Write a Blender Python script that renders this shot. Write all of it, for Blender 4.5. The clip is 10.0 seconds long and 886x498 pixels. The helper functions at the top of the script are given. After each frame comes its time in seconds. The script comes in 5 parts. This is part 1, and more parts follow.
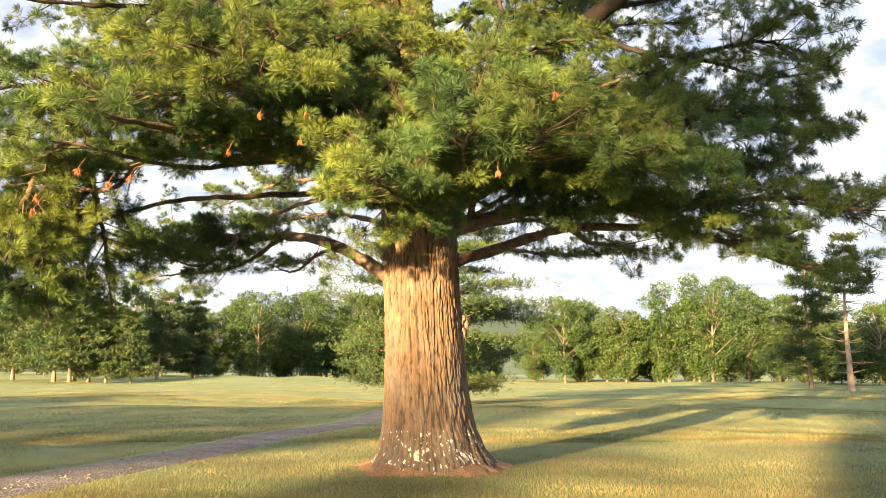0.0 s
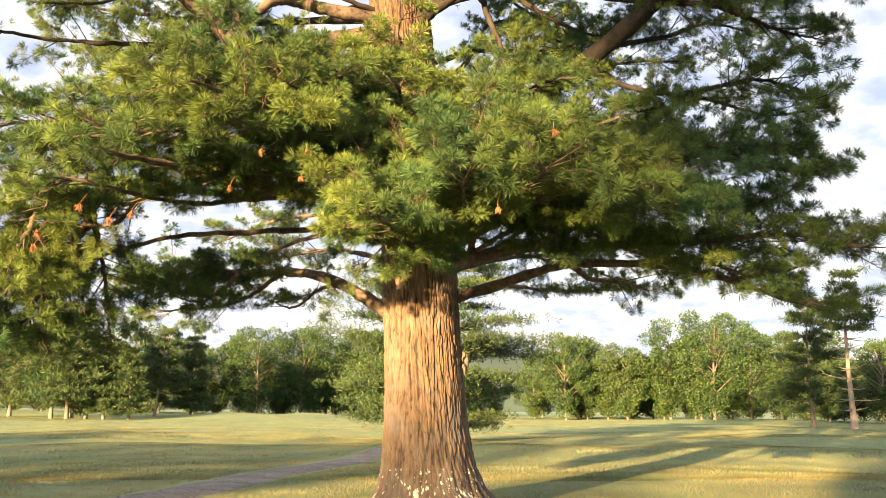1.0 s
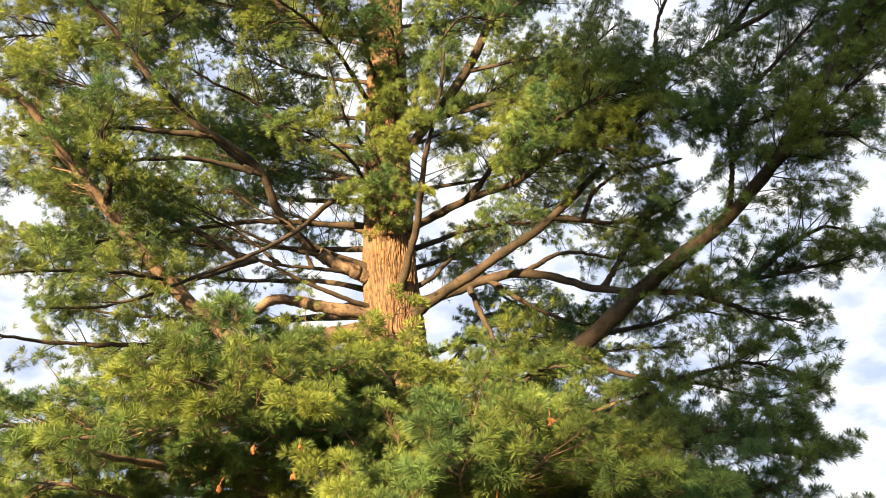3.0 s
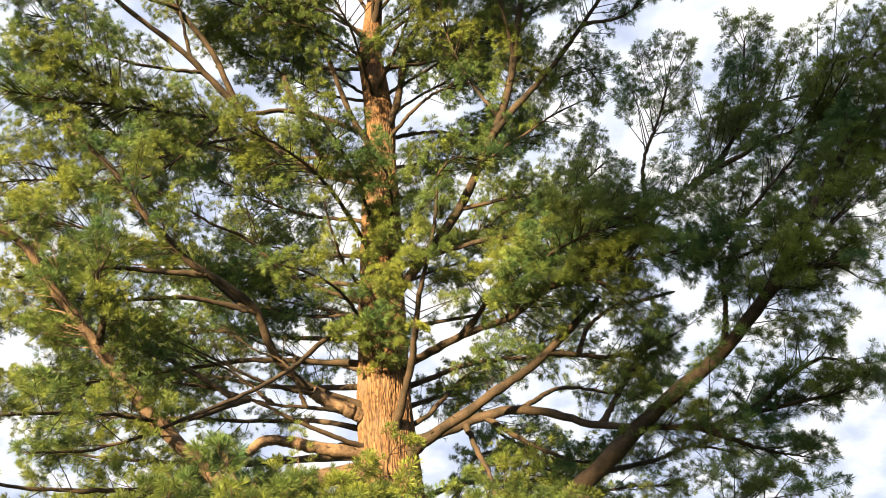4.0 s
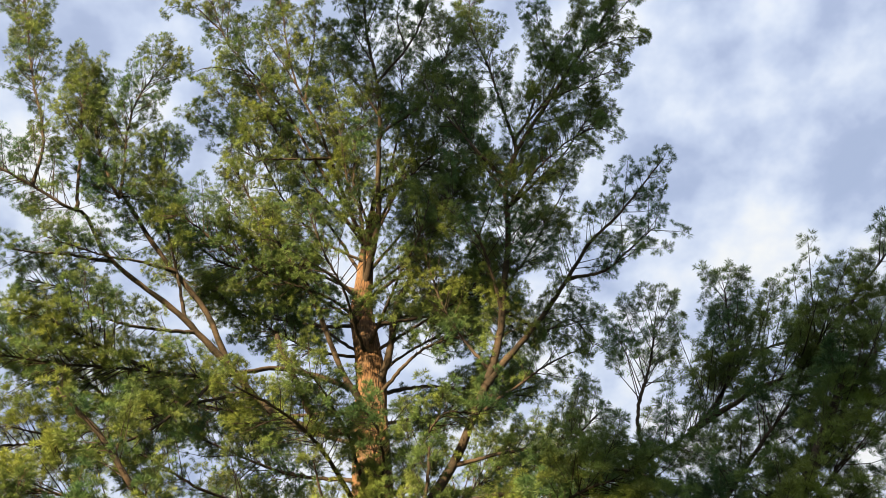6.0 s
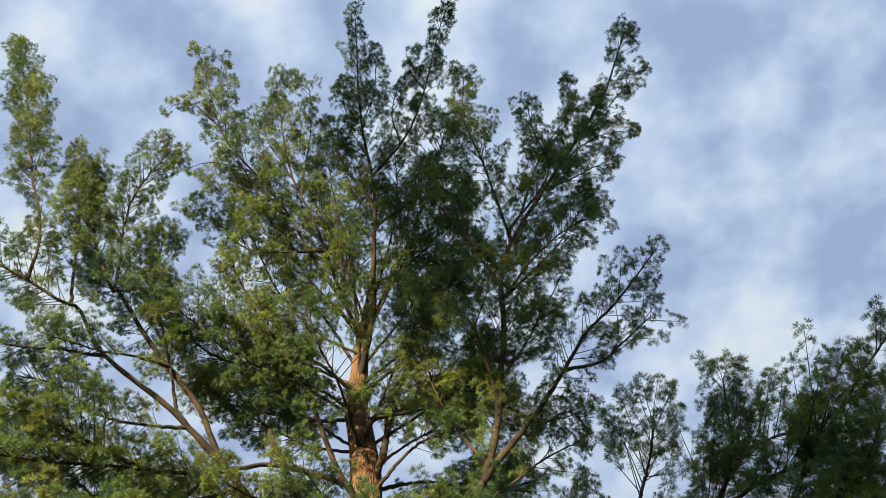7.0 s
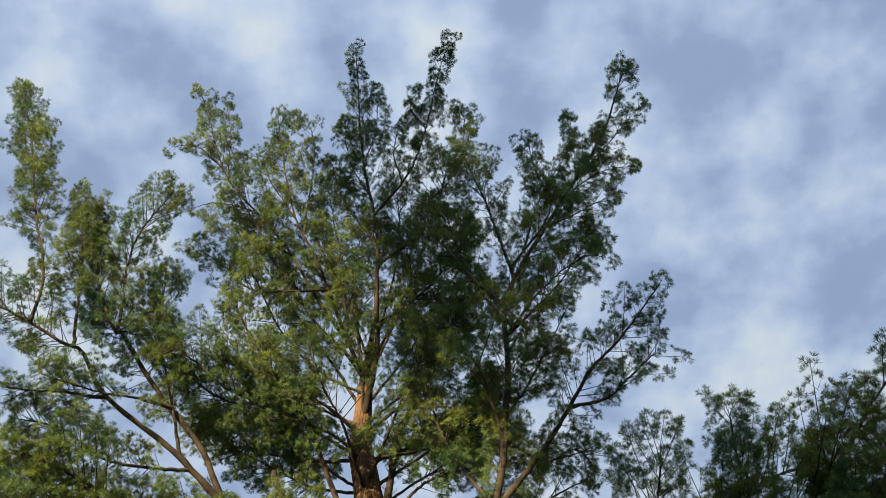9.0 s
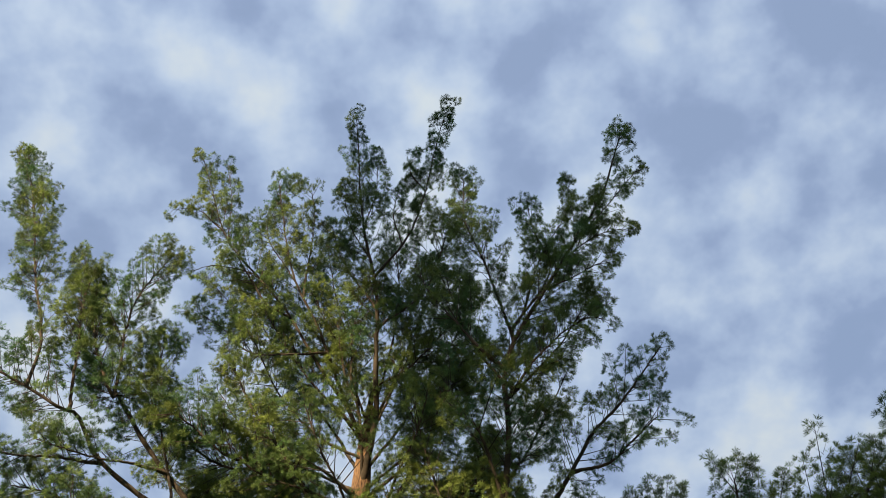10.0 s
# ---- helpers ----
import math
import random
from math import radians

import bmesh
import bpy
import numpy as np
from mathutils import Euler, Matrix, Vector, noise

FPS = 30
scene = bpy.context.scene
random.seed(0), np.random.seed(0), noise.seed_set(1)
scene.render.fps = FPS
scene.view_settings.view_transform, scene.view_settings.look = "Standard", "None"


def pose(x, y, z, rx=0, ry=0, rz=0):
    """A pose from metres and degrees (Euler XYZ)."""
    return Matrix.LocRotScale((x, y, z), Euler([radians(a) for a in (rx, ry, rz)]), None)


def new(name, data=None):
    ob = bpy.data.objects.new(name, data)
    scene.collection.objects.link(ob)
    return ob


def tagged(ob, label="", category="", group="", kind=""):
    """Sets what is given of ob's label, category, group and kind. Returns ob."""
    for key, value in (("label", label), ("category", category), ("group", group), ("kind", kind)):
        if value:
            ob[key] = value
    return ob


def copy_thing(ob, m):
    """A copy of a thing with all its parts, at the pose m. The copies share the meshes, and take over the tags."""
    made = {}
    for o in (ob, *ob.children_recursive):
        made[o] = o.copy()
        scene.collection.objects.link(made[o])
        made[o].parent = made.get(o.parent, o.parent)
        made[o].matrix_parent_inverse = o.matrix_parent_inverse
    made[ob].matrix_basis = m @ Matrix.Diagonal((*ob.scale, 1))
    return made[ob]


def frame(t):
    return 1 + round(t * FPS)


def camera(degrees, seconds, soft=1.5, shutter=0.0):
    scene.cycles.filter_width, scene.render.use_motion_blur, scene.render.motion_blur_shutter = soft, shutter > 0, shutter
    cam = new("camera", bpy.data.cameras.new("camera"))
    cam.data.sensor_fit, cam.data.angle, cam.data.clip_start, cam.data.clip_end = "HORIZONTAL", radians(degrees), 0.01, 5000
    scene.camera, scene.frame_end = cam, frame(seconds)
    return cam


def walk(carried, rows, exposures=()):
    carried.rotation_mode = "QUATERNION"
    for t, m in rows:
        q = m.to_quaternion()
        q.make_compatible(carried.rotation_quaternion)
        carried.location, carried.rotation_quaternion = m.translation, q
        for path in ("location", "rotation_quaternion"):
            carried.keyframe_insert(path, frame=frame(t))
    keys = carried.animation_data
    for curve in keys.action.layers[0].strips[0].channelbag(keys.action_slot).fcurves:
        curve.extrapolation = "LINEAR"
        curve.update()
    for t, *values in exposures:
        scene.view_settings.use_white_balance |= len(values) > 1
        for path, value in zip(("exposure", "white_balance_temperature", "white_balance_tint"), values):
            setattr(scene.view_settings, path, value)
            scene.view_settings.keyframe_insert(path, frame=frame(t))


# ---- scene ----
# The eye stands still on the lawn and tilts up the tree: seconds, yaw, pitch, roll in degrees.
EYE = 1.45
TURNS = [
    (0, 0.00, 8.20, -0.00),
    (0.5, 0.08, 8.44, 0.11),
    (1, 0.01, 10.58, 0.10),
    (1.5, -0.06, 15.42, -0.22),
    (2, -0.15, 20.25, -0.64),
    (2.5, -0.29, 24.58, -1.12),
    (3, -0.66, 29.63, -1.71),
    (3.2, -0.87, 31.67, -1.92),
    (4.5, -1.98, 42.72, -3.68),
    (5, -2.68, 47.36, -4.52),
    (5.5, -3.55, 51.77, -5.47),
    (6.8, -5.77, 59.80, -7.76),
    (7, -6.35, 61.08, -8.40),
    (7.5, -7.19, 62.93, -9.39),
    (8, -6.89, 63.18, -9.46),
    (8.5, -6.55, 63.17, -9.44),
    (9, -6.79, 63.56, -9.45),
    (9.5, -8.01, 65.97, -10.38),
    (10, -8.63, 67.60, -11.21),
]
cam = camera(54.1, 10.0, soft=0.85)
walk(cam, [(t, pose(0, 0, EYE, 90 + pitch, 0, yaw) @ pose(0, 0, 0, 0, 0, roll)) for t, yaw, pitch, roll in TURNS],
     exposures=[(0, 2.94, 6900, 10), (1.0, 2.88, 6900, 10), (2.0, 2.78, 6750, 10), (3.0, 2.86, 6800, 10), (4.5, 2.76, 6950, 9), (5.5, 2.54, 6700, 9), (7.0, 2.1, 5900, 4), (10.0, 1.9, 5800, 4)])

# ---- light ----
SUN_HIGH, SUN_FROM = 7.0, 209.0        # degrees above the horizon; clockwise from straight ahead
toward = Vector((math.sin(radians(SUN_FROM)) * math.cos(radians(SUN_HIGH)), math.cos(radians(SUN_FROM)) * math.cos(radians(SUN_HIGH)), math.sin(radians(SUN_HIGH))))
sun = new("sun", bpy.data.lights.new("sun", "SUN"))
sun.data.energy, sun.data.angle, sun.data.color = 5.0, radians(0.6), (1.0, 0.69, 0.36)
sun.matrix_world = Matrix.Translation((-30, -80, 40)) @ toward.to_track_quat("Z", "Y").to_matrix().to_4x4()


class Net:
    """A small writer of node trees."""

    def __init__(self, tree):
        self.t = tree
        tree.nodes.clear()

    def add(self, kind, **kw):
        node = self.t.nodes.new(kind)
        for key, value in kw.items():
            if key in node.inputs:
                self.put(node.inputs[key], value)
            else:
                setattr(node, key, value)
        return node

    def put(self, socket, value):
        if isinstance(value, bpy.types.NodeSocket):
            self.t.links.new(value, socket)
        else:
            socket.default_value = value

    def math(self, op, a, b=0.0, c=0.0, clamp=False):
        node = self.t.nodes.new("ShaderNodeMath")
        node.operation, node.use_clamp = op, clamp
        for s, v in zip(node.inputs, (a, b, c)):
            self.put(s, v)
        return node.outputs[0]

    def ramp(self, fac, *stops):
        node = self.t.nodes.new("ShaderNodeValToRGB")
        self.put(node.inputs[0], fac)
        el = node.color_ramp.elements
        while len(el) < len(stops):
            el.new(0.5)
        for e, (at, col) in zip(el, stops):
            e.position, e.color = at, (*col, 1) if isinstance(col, tuple) else (col, col, col, 1)
        return node.outputs[0]

    def noise(self, vec, scale, detail=3.0, rough=0.55, distort=0.0):
        node = self.t.nodes.new("ShaderNodeTexNoise")
        self.put(node.inputs["Vector"], vec)
        node.inputs["Scale"].default_value, node.inputs["Detail"].default_value = scale, detail
        node.inputs["Roughness"].default_value, node.inputs["Distortion"].default_value = rough, distort
        return node.outputs["Fac"]

    def mix(self, fac, a, b, kind="MIX"):
        node = self.t.nodes.new("ShaderNodeMix")
        node.data_type, node.blend_type = "RGBA", kind
        self.put(node.inputs[0], fac)
        for s, v in ((node.inputs[6], a), (node.inputs[7], b)):
            self.put(s, (*v, 1) if isinstance(v, tuple) and len(v) == 3 else v)
        return node.outputs[2]

    def stretch(self, vec, sx, sy, sz):
        node = self.t.nodes.new("ShaderNodeMapping")
        self.put(node.inputs["Vector"], vec)
        node.inputs["Scale"].default_value = (sx, sy, sz)
        return node.outputs[0]


world = bpy.data.worlds.new("sky")
scene.world = world
world.use_nodes = True
w = Net(world.node_tree)
sky = w.add("ShaderNodeTexSky", sky_type="NISHITA", sun_disc=False)
sky.sun_elevation, sky.sun_rotation = radians(SUN_HIGH), radians(SUN_FROM)
sky.air_density, sky.dust_density, sky.ozone_density = 1.0, 1.0, 2.0
way = w.add("ShaderNodeTexCoord").outputs["Generated"]
part_xyz = w.add("ShaderNodeSeparateXYZ", Vector=way)
height = w.math("MAXIMUM", part_xyz.outputs[2], 0.0)
lift = w.math("ADD", height, 0.25)
flat = w.add("ShaderNodeCombineXYZ", X=w.math("DIVIDE", part_xyz.outputs[0], lift), Y=w.math("DIVIDE", part_xyz.outputs[1], lift), Z=3.1).outputs[0]
large = w.noise(flat, 1.5, 5.0, 0.5, 0.1)
fine = w.noise(flat, 12.0, 4.0, 0.5, 0.0)
cover = w.math("ADD", w.math("MULTIPLY", large, 0.38), w.math("MULTIPLY", fine, 0.62))
low = w.math("SUBTRACT", 1.0, w.math("MULTIPLY", height, 1.9), clamp=True)
cover = w.math("ADD", cover, w.math("MULTIPLY", low, 0.09))
cloud = w.ramp(cover, (0.36, 0.80), (0.46, 0.95), (0.56, 1.0))
tone = w.ramp(cover, (0.40, (0.54, 0.615, 0.84)), (0.48, (0.655, 0.733, 0.93)), (0.545, (0.80, 0.86, 1.0)), (0.64, (1.0, 1.0, 1.0)))
b_sky = w.add("ShaderNodeBackground", Color=sky.outputs[0], Strength=0.05)
# clouds towards the low sun are brighter and warmer
facing = w.add("ShaderNodeVectorMath", operation="DOT_PRODUCT")
w.put(facing.inputs[0], way)
facing.inputs[1].default_value = toward
glow = w.math("POWER", w.math("MAXIMUM", facing.outputs["Value"], 0.0), 2.0)
tone = w.mix(glow, tone, w.mix(1.0, tone, (1.5, 1.32, 1.12), "MULTIPLY"))
thick = w.math("MULTIPLY", w.math("POWER", height, 3.0), 0.02)
b_cloud = w.add("ShaderNodeBackground", Color=tone, Strength=w.math("ADD", w.math("ADD", 0.172, thick), w.math("MULTIPLY", glow, 0.16)))
both = w.add("ShaderNodeMixShader", Fac=cloud)
w.put(both.inputs[1], b_sky.outputs[0])
w.put(both.inputs[2], b_cloud.outputs[0])
w.put(w.add("ShaderNodeOutputWorld").inputs[0], both.outputs[0])


# ---- materials ----
def material(name):
    m = bpy.data.materials.new(name)
    m.use_nodes = True
    n = Net(m.node_tree)
    n.out = n.add("ShaderNodeOutputMaterial")
    n.place = n.add("ShaderNodeTexCoord").outputs["Object"]
    return m, n


def finish(n, colour, rough=0.8, bump=None, strength=0.5, distance=0.02, through_light=0.0, spec=0.5):
    b = n.add("ShaderNodeBsdfPrincipled")
    n.put(b.inputs["Base Color"], (*colour, 1) if isinstance(colour, tuple) else colour)
    n.put(b.inputs["Roughness"], rough)
    b.inputs["Specular IOR Level"].default_value = spec
    if bump is not None:
        bp = n.add("ShaderNodeBump")
        bp.inputs["Strength"].default_value, bp.inputs["Distance"].default_value = strength, distance
        n.put(bp.inputs["Height"], bump)
        n.put(b.inputs["Normal"], bp.outputs[0])
    last = b.outputs[0]
    if through_light:
        tr = n.add("ShaderNodeBsdfTranslucent")
        n.put(tr.inputs[0], (*colour, 1) if isinstance(colour, tuple) else colour)
        mx = n.add("ShaderNodeMixShader", Fac=through_light)
        n.put(mx.inputs[1], last)
        n.put(mx.inputs[2], tr.outputs[0])
        last = mx.outputs[0]
    n.put(n.out.inputs[0], last)


def leaf_material(name, dark, light, patch, through_light=0.25, rough=0.55, spec=0.35, clump=1.2):
    """Foliage: dark to light from leaf to leaf, with a slower change over patch metres."""
    m, n = material(name)
    own = n.add("ShaderNodeNewGeometry").outputs["Random Per Island"]
    wide = n.noise(n.place, 1.0 / patch, 2.0)
    c = n.mix(n.ramp(wide, (0.35, 0.0), (0.65, 1.0)), dark, light)
    tuft = n.noise(n.place, clump, 1.0)
    c = n.mix(1.0, c, n.ramp(tuft, (0.3, 0.55), (0.7, 1.4)), "MULTIPLY")
    c = n.mix(0.8, c, n.ramp(own, (0.0, 0.72), (0.5, 0.96), (0.93, 1.16), (1.0, 1.35)), "MULTIPLY")
    finish(n, c, rough, through_light=through_light, spec=spec)
    return m


NEEDLES = leaf_material("pine_needles", (0.048, 0.102, 0.039), (0.134, 0.174, 0.037), 1.3, 0.27, 0.55, 0.2, 2.0)
FAR_PINE = leaf_material("far_pine_needles", (0.028, 0.060, 0.018), (0.068, 0.100, 0.028), 2.5, 0.2)
LEAVES_A = leaf_material("broad_leaves_deep", (0.030, 0.066, 0.017), (0.060, 0.102, 0.024), 2.5, 0.3)
LEAVES_B = leaf_material("broad_leaves_bright", (0.034, 0.068, 0.017), (0.070, 0.108, 0.025), 2.5, 0.3)

BARK, n = material("pine_bark")
v = n.stretch(n.place, 1.0, 1.0, 0.2)
grain = n.noise(v, 22.0, 5.0, 0.65)
plates = n.noise(v, 7.0, 3.0, 0.5, 0.6)
c = n.mix(n.ramp(plates, (0.32, 0.0), (0.68, 1.0)), (0.138, 0.092, 0.058), (0.245, 0.162, 0.101))
c = n.mix(n.ramp(grain, (0.3, 0.0), (0.7, 1.0)), n.mix(0.6, c, (0.35, 0.33, 0.32), "MULTIPLY"), c)
# furrows darkened by depth: darker bark, plus the cracks' shade put into the colour
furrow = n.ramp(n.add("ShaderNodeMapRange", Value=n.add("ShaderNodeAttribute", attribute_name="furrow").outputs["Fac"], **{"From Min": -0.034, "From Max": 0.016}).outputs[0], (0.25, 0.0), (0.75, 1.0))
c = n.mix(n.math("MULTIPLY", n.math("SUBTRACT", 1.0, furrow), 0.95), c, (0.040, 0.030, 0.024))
grey = n.noise(n.place, 2.3, 4.0, 0.6)
# greyer towards the foot: weathered bark, and the shade there mixed into the colour
foot = n.ramp(n.math("DIVIDE", n.add("ShaderNodeSeparateXYZ", Vector=n.place).outputs[2], 3.0), (0.1, 0.55), (0.75, 0.0))
c = n.mix(n.math("ADD", n.ramp(grey, (0.5, 0.0), (0.72, 0.45)), n.math("MULTIPLY", foot, grey), clamp=True), c, (0.165, 0.150, 0.130))
# darker upper bark, the colour also lowered where the sun overexposes the trunk
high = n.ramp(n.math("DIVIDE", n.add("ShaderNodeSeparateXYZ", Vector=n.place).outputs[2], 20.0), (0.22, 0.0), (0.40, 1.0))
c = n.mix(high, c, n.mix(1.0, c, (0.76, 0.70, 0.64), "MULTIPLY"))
finish(n, c, 0.9, n.math("ADD", n.math("MULTIPLY", plates, 0.7), n.math("MULTIPLY", grain, 0.5)), 0.9, 0.035, spec=0.2)

LIMB_BARK, n = material("limb_bark")
grain = n.noise(n.place, 26.0, 5.0, 0.65)
patchy = n.noise(n.place, 5.0, 3.0)
c = n.mix(n.ramp(patchy, (0.35, 0.0), (0.65, 1.0)), (0.065, 0.050, 0.040), (0.18, 0.13, 0.092))
c = n.mix(n.ramp(grain, (0.35, 0.0), (0.6, 1.0)), n.mix(0.6, c, (0.4, 0.38, 0.36), "MULTIPLY"), c)
finish(n, c, 0.9, grain, 0.8, 0.02, spec=0.2)

# upper bark: darker by kind, and the crown limbs' shade put into the colour
SHADED_CROWN_BARK, n = material("smooth_dark_shaded_upper_bark")
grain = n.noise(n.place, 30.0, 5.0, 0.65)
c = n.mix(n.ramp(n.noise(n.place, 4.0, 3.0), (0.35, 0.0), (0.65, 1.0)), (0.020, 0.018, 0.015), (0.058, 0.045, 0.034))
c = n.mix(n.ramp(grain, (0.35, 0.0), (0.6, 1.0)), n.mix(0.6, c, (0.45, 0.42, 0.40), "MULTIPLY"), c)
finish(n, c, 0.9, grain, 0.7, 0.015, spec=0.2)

FAR_BARK, n = material("far_bark")
c = n.mix(n.ramp(n.noise(n.stretch(n.place, 1, 1, 0.3), 9.0, 4.0), (0.3, 0.0), (0.7, 1.0)), (0.11, 0.085, 0.065), (0.24, 0.19, 0.15))
finish(n, c, 0.9, spec=0.2)

PALE_BARK, n = material("weathered_bare_wood")
c = n.mix(n.noise(n.stretch(n.place, 1, 1, 0.3), 9.0, 4.0), (0.18, 0.135, 0.10), (0.30, 0.24, 0.185))
finish(n, c, 0.85, spec=0.2)

LAWN, n = material("mown_lawn")
wide = n.noise(n.stretch(n.place, 0.35, 1.0, 1.0), 0.16, 4.0, 0.6)
mid = n.noise(n.place, 1.4, 4.0, 0.6)
blades = n.noise(n.place, 60.0, 3.0, 0.7)
c = n.mix(n.ramp(wide, (0.36, 0.0), (0.62, 1.0)), (0.185, 0.268, 0.118), (0.250, 0.300, 0.130))
c = n.mix(n.ramp(mid, (0.45, 0.0), (0.75, 0.45)), c, (0.37, 0.31, 0.135))
c = n.mix(0.6, c, n.ramp(blades, (0.3, 0.45), (0.7, 1.35)), "MULTIPLY")
finish(n, c, 0.75, n.math("ADD", n.math("MULTIPLY", mid, 0.5), blades), 0.9, 0.07, spec=0.3)

GRAVEL, n = material("worn_gravel")
stones = n.add("ShaderNodeTexVoronoi", Vector=n.place, Scale=26.0)
tone_g = n.ramp(n.add("ShaderNodeSeparateColor", Color=stones.outputs["Color"]).outputs[0], (0.0, 0.6), (1.0, 1.3))
c = n.mix(n.ramp(n.noise(n.place, 1.2, 4.0), (0.35, 0.0), (0.65, 1.0)), (0.150, 0.132, 0.112), (0.235, 0.206, 0.176))
c = n.mix(1.0, c, tone_g, "MULTIPLY")
finish(n, c, 0.9, n.math("ADD", stones.outputs["Distance"], n.noise(n.place, 6.0, 3.0)), 0.8, 0.03, spec=0.2)

DUFF, n = material("needle_litter")
c = n.mix(n.ramp(n.noise(n.place, 30.0, 4.0, 0.7), (0.3, 0.0), (0.7, 1.0)), (0.20, 0.112, 0.062), (0.40, 0.250, 0.145))
finish(n, c, 0.9, n.noise(n.place, 45.0, 3.0), 0.8, 0.03, spec=0.2)

LICHEN, n = material("pale_lichen")
c = n.mix(n.noise(n.place, 40.0, 4.0), (0.36, 0.38, 0.31), (0.58, 0.60, 0.52))
finish(n, c, 0.95, n.noise(n.place, 80.0, 3.0), 0.6, 0.01, spec=0.1)

DEAD_LEAF, n = material("dead_orange_leaf")
c = n.mix(n.noise(n.place, 30.0, 3.0), (0.30, 0.12, 0.05), (0.42, 0.20, 0.09))
finish(n, c, 0.8, through_light=0.3, spec=0.2)

HILL, n = material("wooded_hill")
c = n.mix(n.noise(n.place, 0.03, 5.0, 0.7), (0.045, 0.070, 0.055), (0.070, 0.095, 0.075))
finish(n, c, 0.95, spec=0.1)

BLADES = leaf_material("grass_blades", (0.170, 0.192, 0.082), (0.275, 0.232, 0.098), 2.6, 0.5, 0.6, 0.1, 0.5)


# ---- mesh helpers ----
def fast_mesh(name, verts, faces, mat, smooth=False):
    """A mesh from arrays; faces is (n, 3) or (n, 4)."""
    me = bpy.data.meshes.new(name)
    verts, faces = np.ascontiguousarray(verts, np.float32), np.ascontiguousarray(faces, np.int32)
    me.vertices.add(len(verts))
    me.vertices.foreach_set("co", verts.ravel())
    me.loops.add(faces.size)
    me.loops.foreach_set("vertex_index", faces.ravel())
    me.polygons.add(len(faces))
    me.polygons.foreach_set("loop_start", np.arange(0, faces.size, faces.shape[1], dtype=np.int32))
    me.polygons.foreach_set("use_smooth", np.full(len(faces), smooth))
    me.update(calc_edges=True)
    me.materials.append(mat)
    return me


def part(name, me, parent, label=""):
    ob = new(name, me)
    ob.parent = parent
    return tagged(ob, label) if label else ob


def unit(v):
    return v / np.maximum(np.linalg.norm(v, axis=-1, keepdims=True), 1e-9)


def tubes(points, radii, sides):
    """Tapered tubes along curves: points (B, N, 3), radii (B, N). Gives vertices and quads."""
    B, N, _ = points.shape
    t = unit(np.gradient(points, axis=1))
    ref = np.where(np.abs(t[..., 2:3].mean(1, keepdims=True)) > 0.8, [[[1.0, 0.0, 0.0]]], [[[0.0, 0.0, 1.0]]])
    a = unit(np.cross(t, np.broadcast_to(ref, t.shape)))
    b = np.cross(t, a)
    ang = np.arange(sides) * 2 * np.pi / sides
    ring = a[:, :, None] * np.cos(ang)[None, None, :, None] + b[:, :, None] * np.sin(ang)[None, None, :, None]
    verts = (points[:, :, None] + ring * radii[:, :, None, None]).reshape(-1, 3)
    i = np.arange(B)[:, None, None] * N * sides + np.arange(N - 1)[None, :, None] * sides
    k = np.arange(sides)[None, None, :]
    k2 = (k + 1) % sides
    faces = np.stack([i + k, i + k2, i + sides + k2, i + sides + k], -1).reshape(-1, 4)
    return verts, faces


def joined(*groups):
    vs, fs, base = [], [], 0
    for v_, f_ in groups:
        vs.append(v_)
        fs.append(f_ + base)
        base += len(v_)
    return np.concatenate(vs), np.concatenate(fs)


def curve(points, count):
    """A smooth curve through the points (Catmull-Rom), evenly spaced along its length."""
    p = np.array(points, float)
    p = np.concatenate([[2 * p[0] - p[1]], p, [2 * p[-1] - p[-2]]])
    out = []
    for i in range(1, len(p) - 2):
        u = np.linspace(0, 1, 24, endpoint=False)[:, None]
        a, b, c_, d = p[i - 1], p[i], p[i + 1], p[i + 2]
        out.append(0.5 * (2 * b + (c_ - a) * u + (2 * a - 5 * b + 4 * c_ - d) * u**2 + (3 * b - a - 3 * c_ + d) * u**3))
    out = np.concatenate(out + [p[-2:-1]])
    far = np.r_[0, np.cumsum(np.linalg.norm(np.diff(out, axis=0), axis=1))]
    s = np.linspace(0, far[-1], count)
    return np.stack([np.interp(s, far, out[:, k]) for k in range(3)], 1), far[-1]


def needles(pos, d, count, length, width, rng):
    """Brushes of needles at pos, round the shoot direction d. One slim triangle a needle, all of a tuft joined at its root."""
    M = len(pos)
    a = unit(np.cross(d, np.where(np.abs(d[:, 2:3]) > 0.9, [[1.0, 0, 0]], [[0, 0, 1.0]])))
    b = np.cross(d, a)
    phi = rng.uniform(0, 2 * np.pi, (M, count, 1))
    tilt = np.radians(8 + 72 * rng.uniform(0, 1, (M, count, 1)) ** 0.8)
    side = a[:, None] * np.cos(phi) + b[:, None] * np.sin(phi)
    nd = d[:, None] * np.cos(tilt) + side * np.sin(tilt)
    ln = length * rng.uniform(0.8, 1.08, (M, count, 1)) * rng.uniform(0.78, 1.12, (M, 1, 1))
    wide = unit(np.cross(nd, rng.normal(size=(M, count, 3)))) * width
    tip = pos[:, None] + nd * ln
    tip[..., 2] -= 0.006
    mid = pos[:, None] * 0.4 + tip * 0.6 + wide
    verts = np.concatenate([np.stack([mid, tip], 2).reshape(-1, 3), pos])
    k = np.arange(M * count)
    return verts, np.stack([2 * k, 2 * k + 1, 2 * M * count + k // count], 1)


